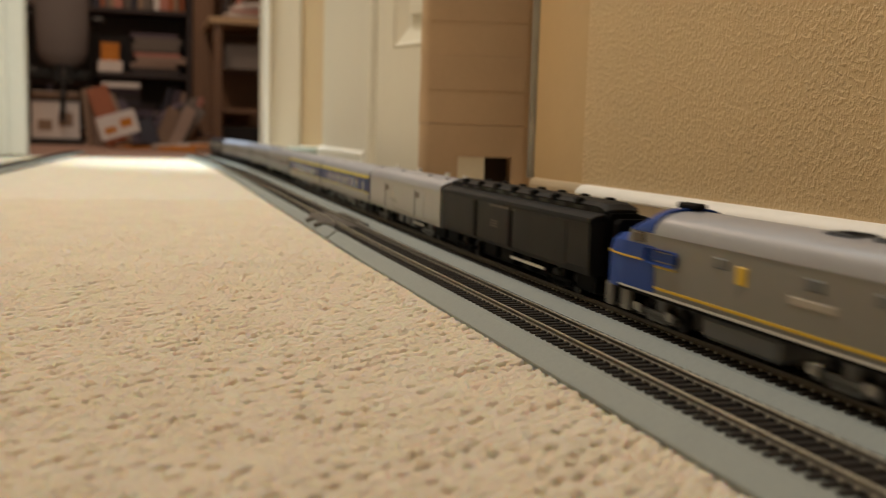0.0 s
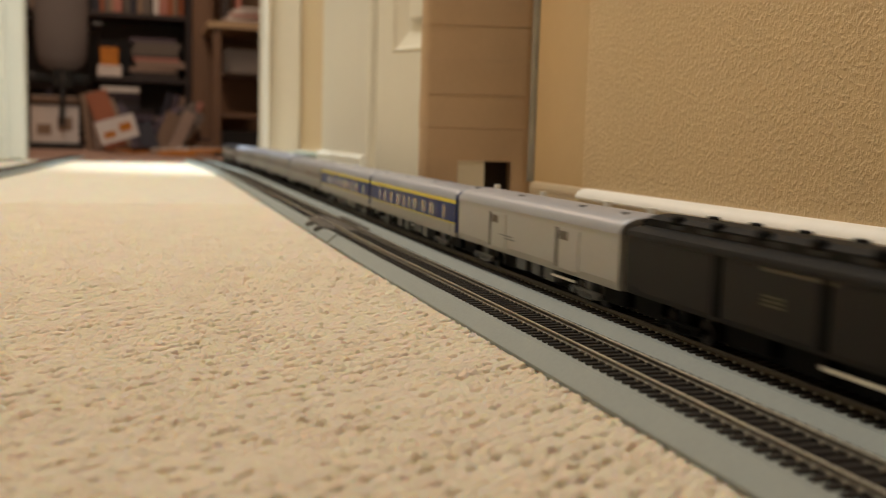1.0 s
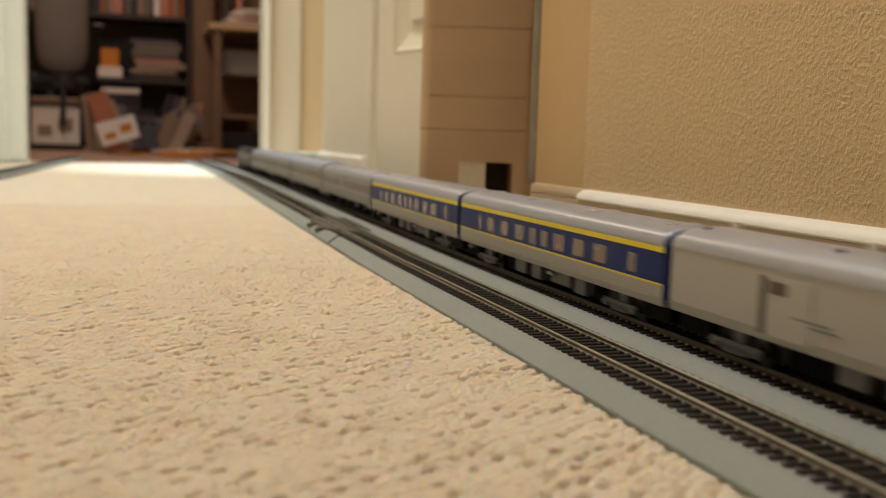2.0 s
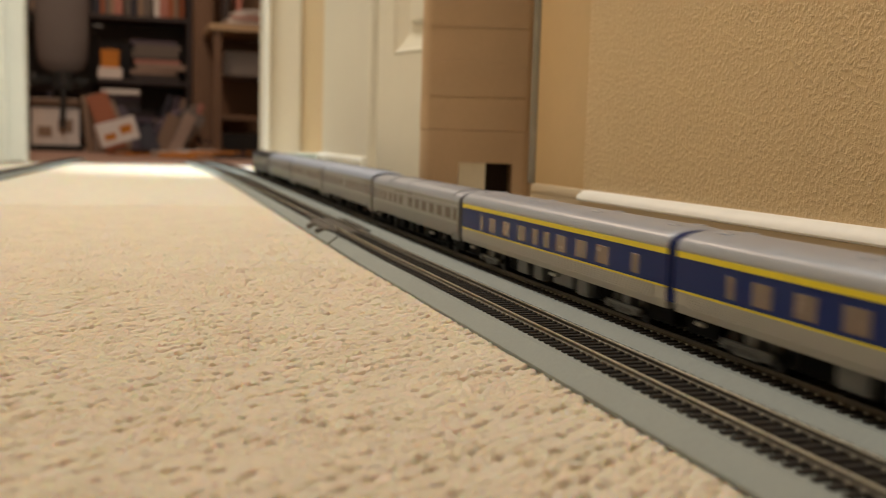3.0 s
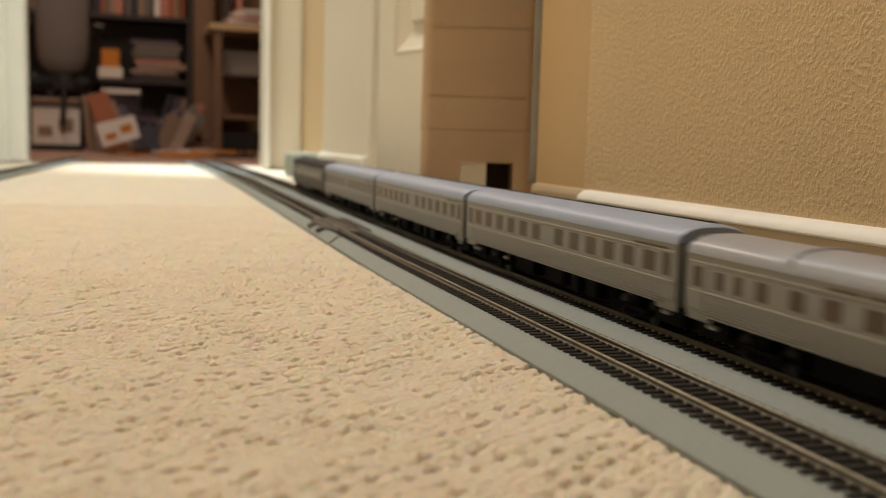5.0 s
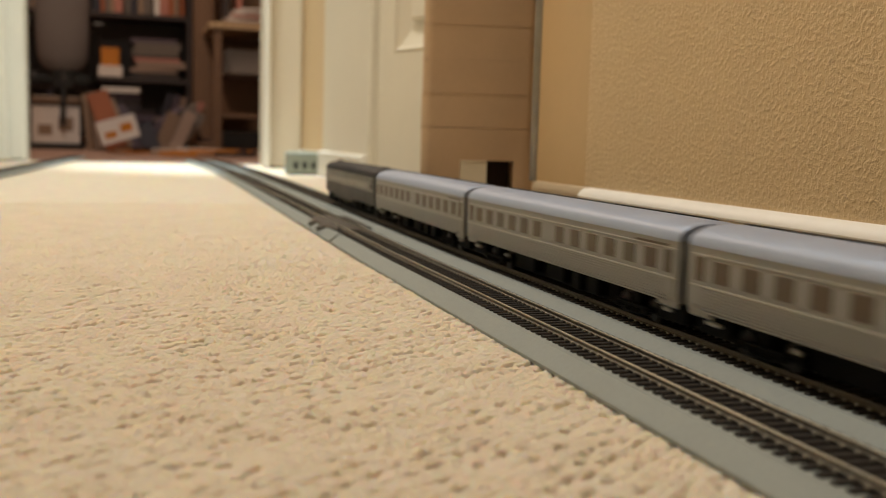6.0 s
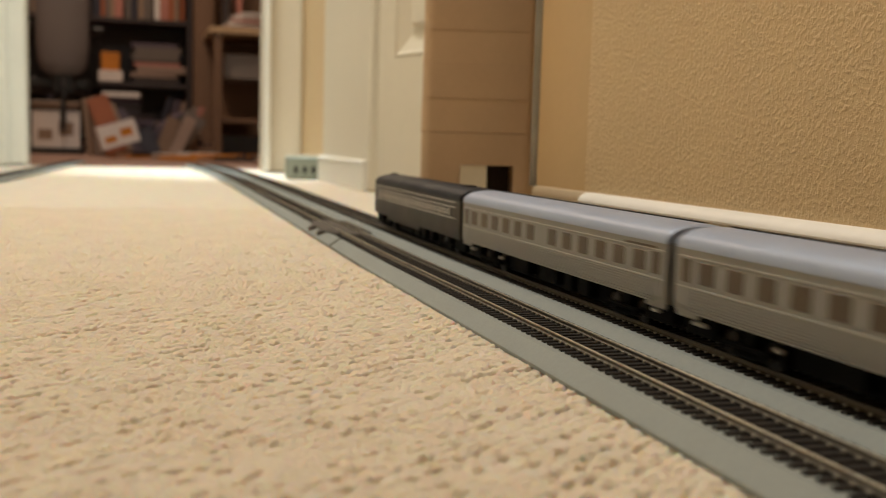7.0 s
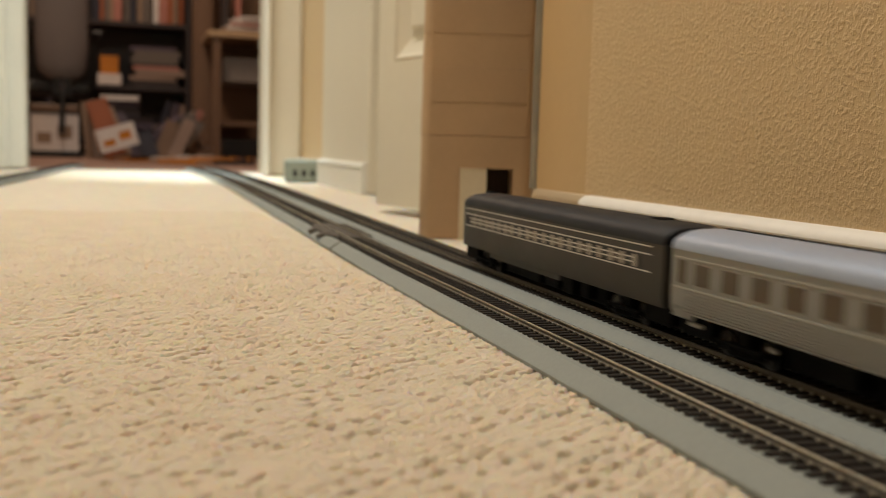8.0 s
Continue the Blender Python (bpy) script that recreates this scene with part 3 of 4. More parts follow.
def ends(car, length, material, skirt=SKIRT):
    for s in (-1, 1):
        y0, y1 = sorted((s * length / 2, s * (length / 2 + 0.0032)))
        bm = bmesh.new()
        pts = [(-0.0095, skirt), (-0.0095, 0.041), (-0.0075, 0.0435), (0.0075, 0.0435), (0.0095, 0.041), (0.0095, skirt)]
        loft(bm, [[(x, y, z) for x, z in pts] for y in (y0, y1)])
        part("diaphragm", bm, material, car)
        y0, y1 = sorted((s * (length / 2 - 0.004), s * (length / 2 + 0.0055)))
        ya, yb = sorted((s * (length / 2 - 0.026), s * (length / 2 - 0.001)))
        boxpart("step_well", (-0.0125, 0.0125, ya, yb, 0.0042, skirt + 0.0005), UNDER, car, "", 0.0006)
        boxpart("coupler", (-0.0022, 0.0022, y0, y1, 0.0062, 0.0092), UNDER, car, "", 0.0006)


def pane(car, y, d, z0, z1, material, name="window", proud=0.00018):
    for s in (-1, 1):
        bm = bmesh.new()
        x0, x1 = sorted((s * (HALF - 0.0010), s * (HALF + proud)))
        box(bm, x0, x1, y - d / 2, y + d / 2, z0, z1, 0.0004)
        part(name, bm, material, car)


def band(car, name, y0, y1, z0, z1, material, proud=0.00012, label=""):
    for s in (-1, 1):
        x0, x1 = sorted((s * (HALF - 0.0005), s * (HALF + proud)))
        boxpart(name, (x0, x1, y0, y1, z0, z1), material, car, label)


def fluting(car, length, z0, n, pitch, material):
    for s in (-1, 1):
        x0, x1 = sorted((s * (HALF - 0.0006), s * (HALF + 0.00052)))
        bm = bmesh.new()
        box(bm, x0, x1, -length / 2 + 0.012, length / 2 - 0.012, 0, pitch * 0.6)
        me = mesh_of("fluting_rib", bm, material)
        for i in range(n):
            rib = new("fluting_rib", me)
            rib.parent = car
            rib.location = (0, 0, z0 + i * pitch)


def coach(label, length, windows, zwin, material, glazing, roof, truck, seed):
    car = empty("passenger_car", label, "railway car", "cars of the train")
    body_shell(car, length, material, SKIRT - 0.0012)
    arched_roof(car, length, roof)
    fluting(car, length, 0.0096, 8, 0.00134, material)
    band(car, "sill_rail", -length / 2 + 0.002, length / 2 - 0.002, 0.0206, 0.0213, BRIGHT_SILVER, 0.0005)
    band(car, "eave_rail", -length / 2 + 0.002, length / 2 - 0.002, 0.0345, 0.0350, BRIGHT_SILVER, 0.0004)
    ends_at = [y for y, d in windows]
    band(car, "window_panel", min(ends_at) - 0.010, max(ends_at) + 0.008, zwin[0] - 0.0004, zwin[1] + 0.0004, material, 0.0001)
    for y, d in windows:
        pane(car, y, d, *zwin, glazing, "window", 0.00035)
    for e in (-1, 1):
        y = e * (length / 2 - 0.0090)
        band(car, "vestibule_door", y - 0.0055, y + 0.0055, 0.0125, 0.0345, material, 0.0003)
        pane(car, y, 0.0072, zwin[0] - 0.0004, zwin[1] + 0.0008, glazing, "door_window", 0.0005)
        ya, yb = sorted((e * (length / 2 - 0.0005), e * (length / 2 - 0.0185)))
        for s in (-1, 1):
            x0, x1 = sorted((s * (HALF - 0.0022), s * (HALF - 0.0004)))
            boxpart("vestibule_skirt", (x0, x1, ya, yb, 0.0068, 0.0122), material, car, "", 0.0008)
    underframe(car, length, seed, UNDER)
    ends(car, length, GREY_BODY)
    trucks(car, length / 2 - 0.048, truck)
    return car


def glint_boxes(car, places):
    """Small pale boxes added under the sides as painted glints."""
    for s in (-1, 1):
        for y, d in places:
            boxpart("step_box", (s * 0.0148 - 0.0013, s * 0.0148 + 0.0013, y - d / 2, y + d / 2, 0.0092, 0.0110), BRIGHT_SILVER, car, "small pale box added as a glint under the side", 0.0005)


# silver coach, copied once
def silver_coach():
    car = coach("silver streamlined passenger car with a row of dark windows", 0.2885, [(e * (0.0162 + 0.0206 * i), 0.0118) for i in range(6) for e in (-1, 1)], (0.0232, 0.0333), SILVER, WINDOW, ROOF_COOL, "black", 3)
    band(car, "name_board", -0.135, -0.105, 0.0352, 0.0364, WINDOW, 0.0003)
    bm = bmesh.new()
    tube(bm, (0.0050, -0.138, TOP - 0.0002), (0.0050, 0.138, TOP - 0.0002), 0.0006, n=6)
    part("roof_seam", bm, UNDER, car)
    glint_boxes(car, ((0.127, 0.010), (0.072, 0.004), (-0.132, 0.006)))
    return car


# lounge car with raised roof steps
def lounge_car():
    w = [(0.119, 0.006), (0.106, 0.0055), (0.0905, 0.008), (0.0694, 0.009), (0.0503, 0.010), (0.0292, 0.0112)] + [(-0.0036 - i * 0.0226, 0.0132) for i in range(6)]
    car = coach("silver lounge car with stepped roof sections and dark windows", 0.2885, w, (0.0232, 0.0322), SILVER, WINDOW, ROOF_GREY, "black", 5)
    for y0, y1, k in ((-0.128, 0.006, 0.0006), (0.009, 0.075, 0.0004)):
        bm = bmesh.new()
        pts = [(x * (1 + k * 18), z + k) for x, z in roof_arc(HALF, EAVE + 0.001, TOP)]
        loft(bm, [[(x, y, z) for x, z in pts] for y in (y0, y1)])
        part("roof_panel", bm, ROOF_GREY, car, "", True)
    for y in (0.0074, 0.076):
        bm = bmesh.new()
        pts = [(x * 1.02, z + 0.0011) for x, z in roof_arc(HALF, EAVE + 0.001, TOP)]
        loft(bm, [[(x, yy, z) for x, z in pts] for yy in (y - 0.0016, y + 0.0016)])
        part("roof_strap", bm, ROOF_GREY, car, "", True)
    for y in (0.045, 0.025, 0.0):
        band(car, "name_board", y - 0.008, y + 0.008, 0.0352, 0.0364, WINDOW, 0.0003)
    glint_boxes(car, ((0.127, 0.006), (-0.066, 0.009)))
    return car


# blue and yellow striped coach
def blue_coach():
    length = 0.2885
    car = empty("passenger_car", "silver passenger car with deep blue window band and yellow stripes", "railway car", "cars of the train")
    body_shell(car, length, BRIGHT_SILVER, SKIRT - 0.0022)
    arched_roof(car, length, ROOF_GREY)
    band(car, "blue_band", -length / 2, length / 2, 0.0193, 0.0345, BLUE, 0.00012, "deep blue window band")
    band(car, "yellow_stripe", -length / 2, length / 2, 0.0346, 0.0374, YELLOW, 0.00030, "broad yellow stripe under the roof")
    band(car, "yellow_line", -length / 2, length / 2, 0.0184, 0.0192, YELLOW, 0.00045, "thin yellow line under the windows")
    fluting(car, length, 0.0114, 6, 0.00115, BRIGHT_SILVER)
    ys = [(0.103, 0.006), (0.082, 0.0128), (0.0565, 0.0128), (0.030, 0.0138), (0.0087, 0.009), (-0.0085, 0.009), (-0.029, 0.014), (-0.055, 0.014), (-0.080, 0.0148), (-0.1147, 0.008)]
    for y, d in ys:
        pane(car, y, d, 0.0208, 0.0314, WINDOW_TAN)
    for s in (-1, 1):
        y0, y1 = sorted((s * length / 2, s * (length / 2 + 0.0004)))
        boxpart("end_panel", (-HALF, HALF, y0, y1, 0.0115, EAVE), BLUE, car, "deep blue car end")
        y0, y1 = sorted((s * (length / 2 - 0.0002), s * (length / 2 + 0.0030)))
        bm = bmesh.new()
        hood = [(-HALF * 0.97, 0.0118)] + [(x * 0.97, z) for x, z in roof_arc(HALF, EAVE, TOP - 0.0014)] + [(HALF * 0.97, 0.0118)]
        loft(bm, [[(x, y, z) for x, z in hood] for y in (y0, y1)])
        part("end_hood", bm, BLUE, car, "deep blue end hood")
        for y in (-0.13, -0.05, 0.04, 0.125):
            boxpart("roof_vent", (s * 0.006 - 0.002, s * 0.006 + 0.002, y - 0.004, y + 0.004, TOP - 0.0014, TOP + 0.0001), ROOF_GREY, car, "", 0.0004)
    underframe(car, length, 8, TRUCK_GREY)
    glint_boxes(car, ((-0.014, 0.009), (0.128, 0.005)))
    ends(car, length, BLUE)
    trucks(car, length / 2 - 0.048, "grey")
    return car


# plain silver baggage car
def baggage_car():
    length = 0.251
    car = empty("baggage_car", "plain silver baggage car with two narrow doors", "railway car", "cars of the train")
    body_shell(car, length, BRIGHT_SILVER)
    arched_roof(car, length, BRIGHT_ROOF)
    for y in (0.0590, -0.0495):
        # flat strip whose dark colour paints the shadow in the door recess
        band(car, "door_slot", y - 0.0035, y + 0.0012, 0.0130, 0.0350, SLOT_SHADE, 0.00015, "dark strip painted as the shaded door gap")
        band(car, "baggage_door", y - 0.030, y - 0.0036, 0.0128, 0.0352, BRIGHT_SILVER, 0.0003)
        pane(car, y - 0.0100, 0.0110, 0.0285, 0.0338, WINDOW, "window", 0.0005)
    for y in (0.115, 0.03, -0.06, -0.11):
        for s in (-1, 1):
            bm = bmesh.new()
            tube(bm, (s * 0.0075, y, TOP - 0.0035), (s * 0.0075, y, TOP + (0.0004 if s < 0 else 0.0024)), 0.0026, 0.0022, 10)
            # far vents white: their highlights are put into the colour
            part("roof_vent", bm, ROOF_GREY if s < 0 else WHITE, car)
    for i in range(2):
        band(car, "lettering_bar", 0.018 - i * 0.004, 0.040 - i * 0.010, 0.0215 - i * 0.0018, 0.0221 - i * 0.0018, TRUCK_GREY, 0.00035)
    boxpart("side_rod", (-0.0158, -0.0148, -0.071, -0.040, 0.0090, 0.0102), WHITE, car, "bright white rod under the side")
    underframe(car, length, 13, TRUCK_GREY)
    ends(car, length, UNDER)
    trucks(car, length / 2 - 0.045, "grey")
    return car


# black heavyweight baggage car with clerestory roof
def heavyweight_car():
    length = 0.258
    car = empty("baggage_car", "black heavyweight baggage car with clerestory roof", "railway car", "cars of the train")
    body_shell(car, length, BLACK_CAR)
    bm = bmesh.new()
    lower = [(-HALF - 0.0007, EAVE - 0.0008)] + [(x, z) for x, z in roof_arc(HALF + 0.0007, EAVE, 0.0436, 10)] + [(HALF + 0.0007, EAVE - 0.0008)]
    loft(bm, [[(x, y, EAVE - 0.0008 + (z - EAVE + 0.0008) * k) for x, z in lower] for y, k in ((-length / 2, 0.9), (-length / 2 + 0.003, 1), (length / 2 - 0.003, 1), (length / 2, 0.9))])
    part("lower_roof", bm, SOOT, car, "", True)
    bm = bmesh.new()
    deck = [(-0.0098, 0.0425), (-0.0098, 0.0462), (-0.0106, 0.0466), (-0.007, 0.0485), (0, 0.0491), (0.007, 0.0485), (0.0106, 0.0466), (0.0098, 0.0462), (0.0098, 0.0425)]
    rings = [[(x * k, y, 0.0425 + (z - 0.0425) * q) for x, z in deck] for y, k, q in ((-length / 2 - 0.001, 0.92, 0.45), (-length / 2 + 0.003, 0.97, 0.85), (-length / 2 + 0.008, 1, 1), (length / 2 - 0.008, 1, 1), (length / 2 - 0.003, 0.97, 0.85), (length / 2 + 0.001, 0.92, 0.45))]
    loft(bm, rings)
    part("clerestory", bm, SOOT, car)
    for i in range(9):
        y = 0.098 - i * 0.0245
        for s in (-1, 1):
            x0, x1 = sorted((s * 0.0094, s * 0.0101))
            boxpart("clerestory_vent", (x0, x1, y - 0.006, y + 0.006, 0.0436, 0.0456), HOLE, car)
    for i in range(7):
        y = 0.098 - i * 0.0325
        for s in (-1, 1):
            x0, x1 = sorted((s * 0.0072, s * 0.0112))
            boxpart("roof_ventilator", (x0, x1, y - 0.0035, y + 0.0035, 0.0455, 0.0496), UNDER, car, "", 0.0008)
    for y in (0.0498, -0.0162):
        band(car, "door_post", y - 0.0022, y + 0.0022, 0.0125, 0.0375, UNDER, 0.0007)
    for y, d in ((0.017, 0.058), (-0.060, 0.080), (0.085, 0.060)):
        band(car, "baggage_door", y - d / 2, y + d / 2, 0.0130, 0.0368, BLACK_CAR, 0.0003)
    band(car, "name_bar", -0.022, 0.022, 0.0356, 0.0370, GOLD, 0.0004)
    for i in range(3):
        band(car, "lettering_bar", 0.006, 0.020, 0.026 - i * 0.0017, 0.0268 - i * 0.0017, GOLD, 0.0005)
    band(car, "belt_rail", -length / 2, length / 2, 0.0375, 0.0382, BLACK_CAR, 0.0006)
    boxpart("side_rod", (-0.0158, -0.0148, -0.066, -0.013, 0.0086, 0.0102), WHITE, car, "bright white truss rod")
    underframe(car, length, 21, UNDER)
    ends(car, length, UNDER)
    trucks(car, length / 2 - 0.045, "black")
    return car


# dark two-tone tail car
def tail_car():
    length = 0.292
    car = empty("passenger_car", "dark grey two-tone tail car with pale window stripes", "railway car", "cars of the train")
    bm = bmesh.new()
    sec = [(-HALF + 0.0006, SKIRT - 0.001), (-HALF, SKIRT + 0.004), (-HALF, EAVE), (HALF, EAVE), (HALF, SKIRT + 0.004), (HALF - 0.0006, SKIRT - 0.001)]
    loft(bm, [[(x * k, y, z) for x, z in sec] for y, k in ((-length / 2, 1), (length / 2 - 0.012, 1), (length / 2 - 0.004, 0.93), (length / 2, 0.80))])
    part("body", bm, DARK_GREY, car, "", True)
    bm = bmesh.new()
    pts = [(-HALF - 0.0004, EAVE - 0.0006)] + roof_arc(HALF + 0.0004, EAVE, TOP) + [(HALF + 0.0004, EAVE - 0.0006)]
    rings = []
    for y, k, q in ((-length / 2, 1, 0.86), (-length / 2 + 0.004, 1, 1), (length / 2 - 0.016, 1, 1), (length / 2 - 0.008, 0.97, 0.9), (length / 2 - 0.002, 0.88, 0.6), (length / 2 + 0.0005, 0.8, 0.25)):
        rings.append([(x * k, y, EAVE - 0.0006 + (z - EAVE + 0.0006) * q) for x, z in pts])
    loft(bm, rings)
    part("roof", bm, ROOF_DARK, car, "charcoal rounded roof", True)
    for z in (0.0362, 0.0324, 0.0242):
        band(car, "stripe", -length / 2 + 0.012, length / 2 - 0.013, z, z + 0.0006, STRIPE, 0.00025)
    band(car, "window_band", -length / 2 + 0.022, length / 2 - 0.014, 0.0250, 0.0318, ROOF_DARK, 0.00015)
    rng = random.Random(6)
    y = length / 2 - 0.022
    i = 0
    while y > -length / 2 + 0.026:
        d = rng.choice((0.0068, 0.0074, 0.0082))
        pane(car, y - d / 2, d, 0.0256, 0.0312, HOLE if i % 3 else WINDOW)
        band(car, "post", y - d - 0.0044, y - d - 0.0004, 0.0254, 0.0314, POST, 0.0003)
        for z in (0.0272, 0.0294):
            band(car, "window_bar", y - d, y, z, z + 0.0007, STRIPE, 0.0003)
        y -= d + 0.0048
        i += 1
    boxpart("roof_vent", (-0.004, 0.004, -0.118, -0.108, TOP - 0.001, TOP + 0.0007), UNDER, car, "", 0.0004)
    boxpart("tail_light", (-0.003, 0.003, length / 2 - 0.020, length / 2 - 0.012, TOP - 0.0015, TOP + 0.0010), UNDER, car, "", 0.0006)
    boxpart("skirt", (-HALF + 0.001, HALF - 0.001, -0.03, 0.085, 0.0062, SKIRT), DARK_GREY, car)
    underframe(car, length, 31, UNDER)
    ends(car, length, UNDER)
    trucks(car, length / 2 - 0.045, "black")
    return car


# diesel unit whose blue nose faces the train
def diesel():
    length = 0.232
    car = empty("diesel_locomotive", "grey diesel locomotive with blue nose and yellow stripes", "locomotive", "cars of the train")
    h = length / 2
    bm = bmesh.new()
    sec = [(-HALF + 0.0008, 0.0118), (-HALF, 0.0150), (-HALF, 0.0385), (HALF, 0.0385), (HALF, 0.0150), (HALF - 0.0008, 0.0118)]
    loft(bm, [[(x, y, z) for x, z in sec] for y in (-h, 0.069)])
    part("body", bm, GREY_BODY, car)
    bm = bmesh.new()
    pts = [(-HALF - 0.0003, 0.0380)] + roof_arc(HALF + 0.0003, 0.0385, 0.0480, 12, 2.6) + [(HALF + 0.0003, 0.0380)]
    loft(bm, [[(x, y, z) for x, z in pts] for y in (-h, 0.066)])
    part("roof", bm, BRIGHT_ROOF, car, "", True)
    bm = bmesh.new()
    pts = [(-HALF - 0.0008, 0.0385)] + roof_arc(HALF + 0.0008, 0.0392, 0.0492, 12, 2.6) + [(HALF + 0.0008, 0.0385)]
    loft(bm, [[(x * w, y - (z - 0.038) * k, 0.0385 + (z - 0.0385) * q) for x, z in pts] for y, k, q, w in ((0.0635, 0.45, 1.0, 1.0), (0.069, 0.3, 0.97, 1.0), (0.076, 0.2, 0.62, 0.99), (0.0835, 0.0, 0.20, 0.97))])
    part("cab_roof", bm, LOCO_BLUE, car, "bright blue cab roof", True)
    bm = bmesh.new()
    sec = [(-HALF - 0.0003, 0.0125), (-HALF - 0.0003, 0.0330), (HALF + 0.0003, 0.0330), (HALF + 0.0003, 0.0125)]
    loft(bm, [[(x, y, z) for x, z in sec] for y in (0.061, 0.0905)])
    part("cab_side", bm, LOCO_BLUE, car)
    bm = bmesh.new()
    sec = [(-HALF + 0.0002, 0.0330), (-HALF + 0.0002, 0.0390), (HALF - 0.0002, 0.0390), (HALF - 0.0002, 0.0330)]
    loft(bm, [[(x, y - (z - 0.033) * 0.5, z) for x, z in sec] for y in (0.069, 0.088)])
    part("cab", bm, GREY_BODY, car)
    bm = bmesh.new()
    rings = []
    for y, k, zt in ((0.0905, 1.0, 0.0362), (h - 0.016, 0.97, 0.0358), (h - 0.007, 0.88, 0.0346), (h - 0.002, 0.74, 0.0325), (h, 0.55, 0.029)):
        rings.append([(-HALF * k, y, 0.0118), (-HALF * k, y, zt - 0.008), (-HALF * k * 0.92, y, zt - 0.003), (-HALF * k * 0.6, y, zt), (HALF * k * 0.6, y, zt),
                      (HALF * k * 0.92, y, zt - 0.003), (HALF * k, y, zt - 0.008), (HALF * k, y, 0.0118)])
    loft(bm, rings)
    part("nose", bm, LOCO_BLUE, car, "bright blue rounded nose", True)
    for s in (-1, 1):
        x0, x1 = sorted((s * 0.0015, s * 0.0145))
        boxpart("windshield", (x0, x1, 0.0835, 0.0868, 0.0368, 0.0388), WINDOW, car, "", 0.0006)
        x0, x1 = sorted((s * (HALF - 0.001), s * (HALF + 0.0005)))
        boxpart("cab_window", (x0, x1, 0.0715, 0.0825, 0.0338, 0.0380), WINDOW, car, "", 0.0005)
        bm = bmesh.new()
        box(bm, x0, x1, 0.041, 0.068, 0.0262, 0.0325, 0.0030, seg=3)
        part("blue_flash", bm, LOCO_BLUE, car, "blue painted flash behind the nose")
        boxpart("yellow_edge", (x0 - 0.0002, x1 + 0.0002, 0.043, 0.0600, 0.0248, 0.0257), LOCO_YELLOW, car)
        boxpart("yellow_sill", (x0, x1, -h, 0.0600, 0.0158, 0.0168), LOCO_YELLOW, car)
        boxpart("sill_strip", (x0, x1, -h, h - 0.022, 0.0131, 0.0139), STRIPE, car, "pale painted sill strip")
        boxpart("dark_sill", (x0, x1, -h, h - 0.020, 0.0118, 0.0131), UNDER, car)
        bm = bmesh.new()
        loft(bm, [[(s * (HALF * k - 0.001), y, 0.0262), (s * (HALF * k + 0.0004), y, 0.0262), (s * (HALF * k + 0.0004), y, 0.0270), (s * (HALF * k - 0.001), y, 0.0270)]
                  for y, k in ((0.072, 1.017), (0.0905, 1.017), (h - 0.016, 0.97), (h - 0.007, 0.88), (h - 0.002, 0.74))])
        part("nose_stripe", bm, LOCO_YELLOW, car)
        boxpart("emblem", (x0, x1, -0.0100, -0.0025, 0.0262, 0.0332), LOCO_YELLOW, car, "yellow square emblem", 0.0006)
        for y in (0.008, -0.05, -0.085):
            boxpart("side_grille", (x0, x1, y - 0.005, y + 0.005, 0.0305, 0.0345), TRUCK_GREY, car, "", 0.0004)
        for y in (-0.095, -0.07, -0.045):
            boxpart("roof_fan", (s * 0.0 - 0.006, 0.006, y - 0.008, y + 0.008, 0.0476, 0.0490), TRUCK_GREY, car, "", 0.0008)
    boxpart("horn", (-0.003, 0.003, 0.053, 0.070, 0.0486, 0.0512), UNDER, car, "", 0.0008)
    boxpart("headlight", (-0.003, 0.003, h - 0.0015, h + 0.0006, 0.0225, 0.0275), WHEEL, car, "", 0.0006)
    boxpart("pilot", (-0.0145, 0.0145, h - 0.008, h - 0.001, 0.0025, 0.0120), GREY_BODY, car, "", 0.0008)
    boxpart("fuel_tank", (-0.0145, 0.0145, -0.028, 0.026, 0.0030, 0.0120), TRUCK_GREY, car, "", 0.002)
    for s in (-1, 1):
        boxpart("step", (s * 0.0155 - 0.0012, s * 0.0155 + 0.0012, h - 0.030, h - 0.022, 0.004, 0.012), GREY_BODY, car)
    # the body rides high on its trucks
    for piece in car.children:
        for v in piece.data.vertices:
            if v.co.z > 0.0117:
                v.co.z = 0.0127 + (v.co.z - 0.0117) * 1.10
    # journal covers coloured pale: the highlights on the trucks are painted in
    for s in (-1, 1):
        for e in (-1, 1):
            for a in (-0.0145, 0.0145):
                y = e * (h - 0.052) + a
                boxpart("journal_cover", (s * 0.0158 - 0.0008, s * 0.0158 + 0.0008, y - 0.0028, y + 0.0028, 0.0052, 0.0078), BRIGHT_SILVER, car, "journal cover in a pale colour that paints a truck highlight", 0.0005)
        x0, x1 = sorted((s * (HALF - 0.001), s * (HALF + 0.0004)))
        boxpart("side_panel", (x0, x1, -0.062, -0.036, 0.0270, 0.0300), POST, car, "taupe panel on the side", 0.0003)
    ends(car, length - 0.002, UNDER, 0.0105)
    trucks(car, h - 0.052, "grey", (-0.0145, 0.0, 0.0145))
    return car


# ---- the order of the train: each car and its place behind the joint before the tail car ----
TRAIN = []


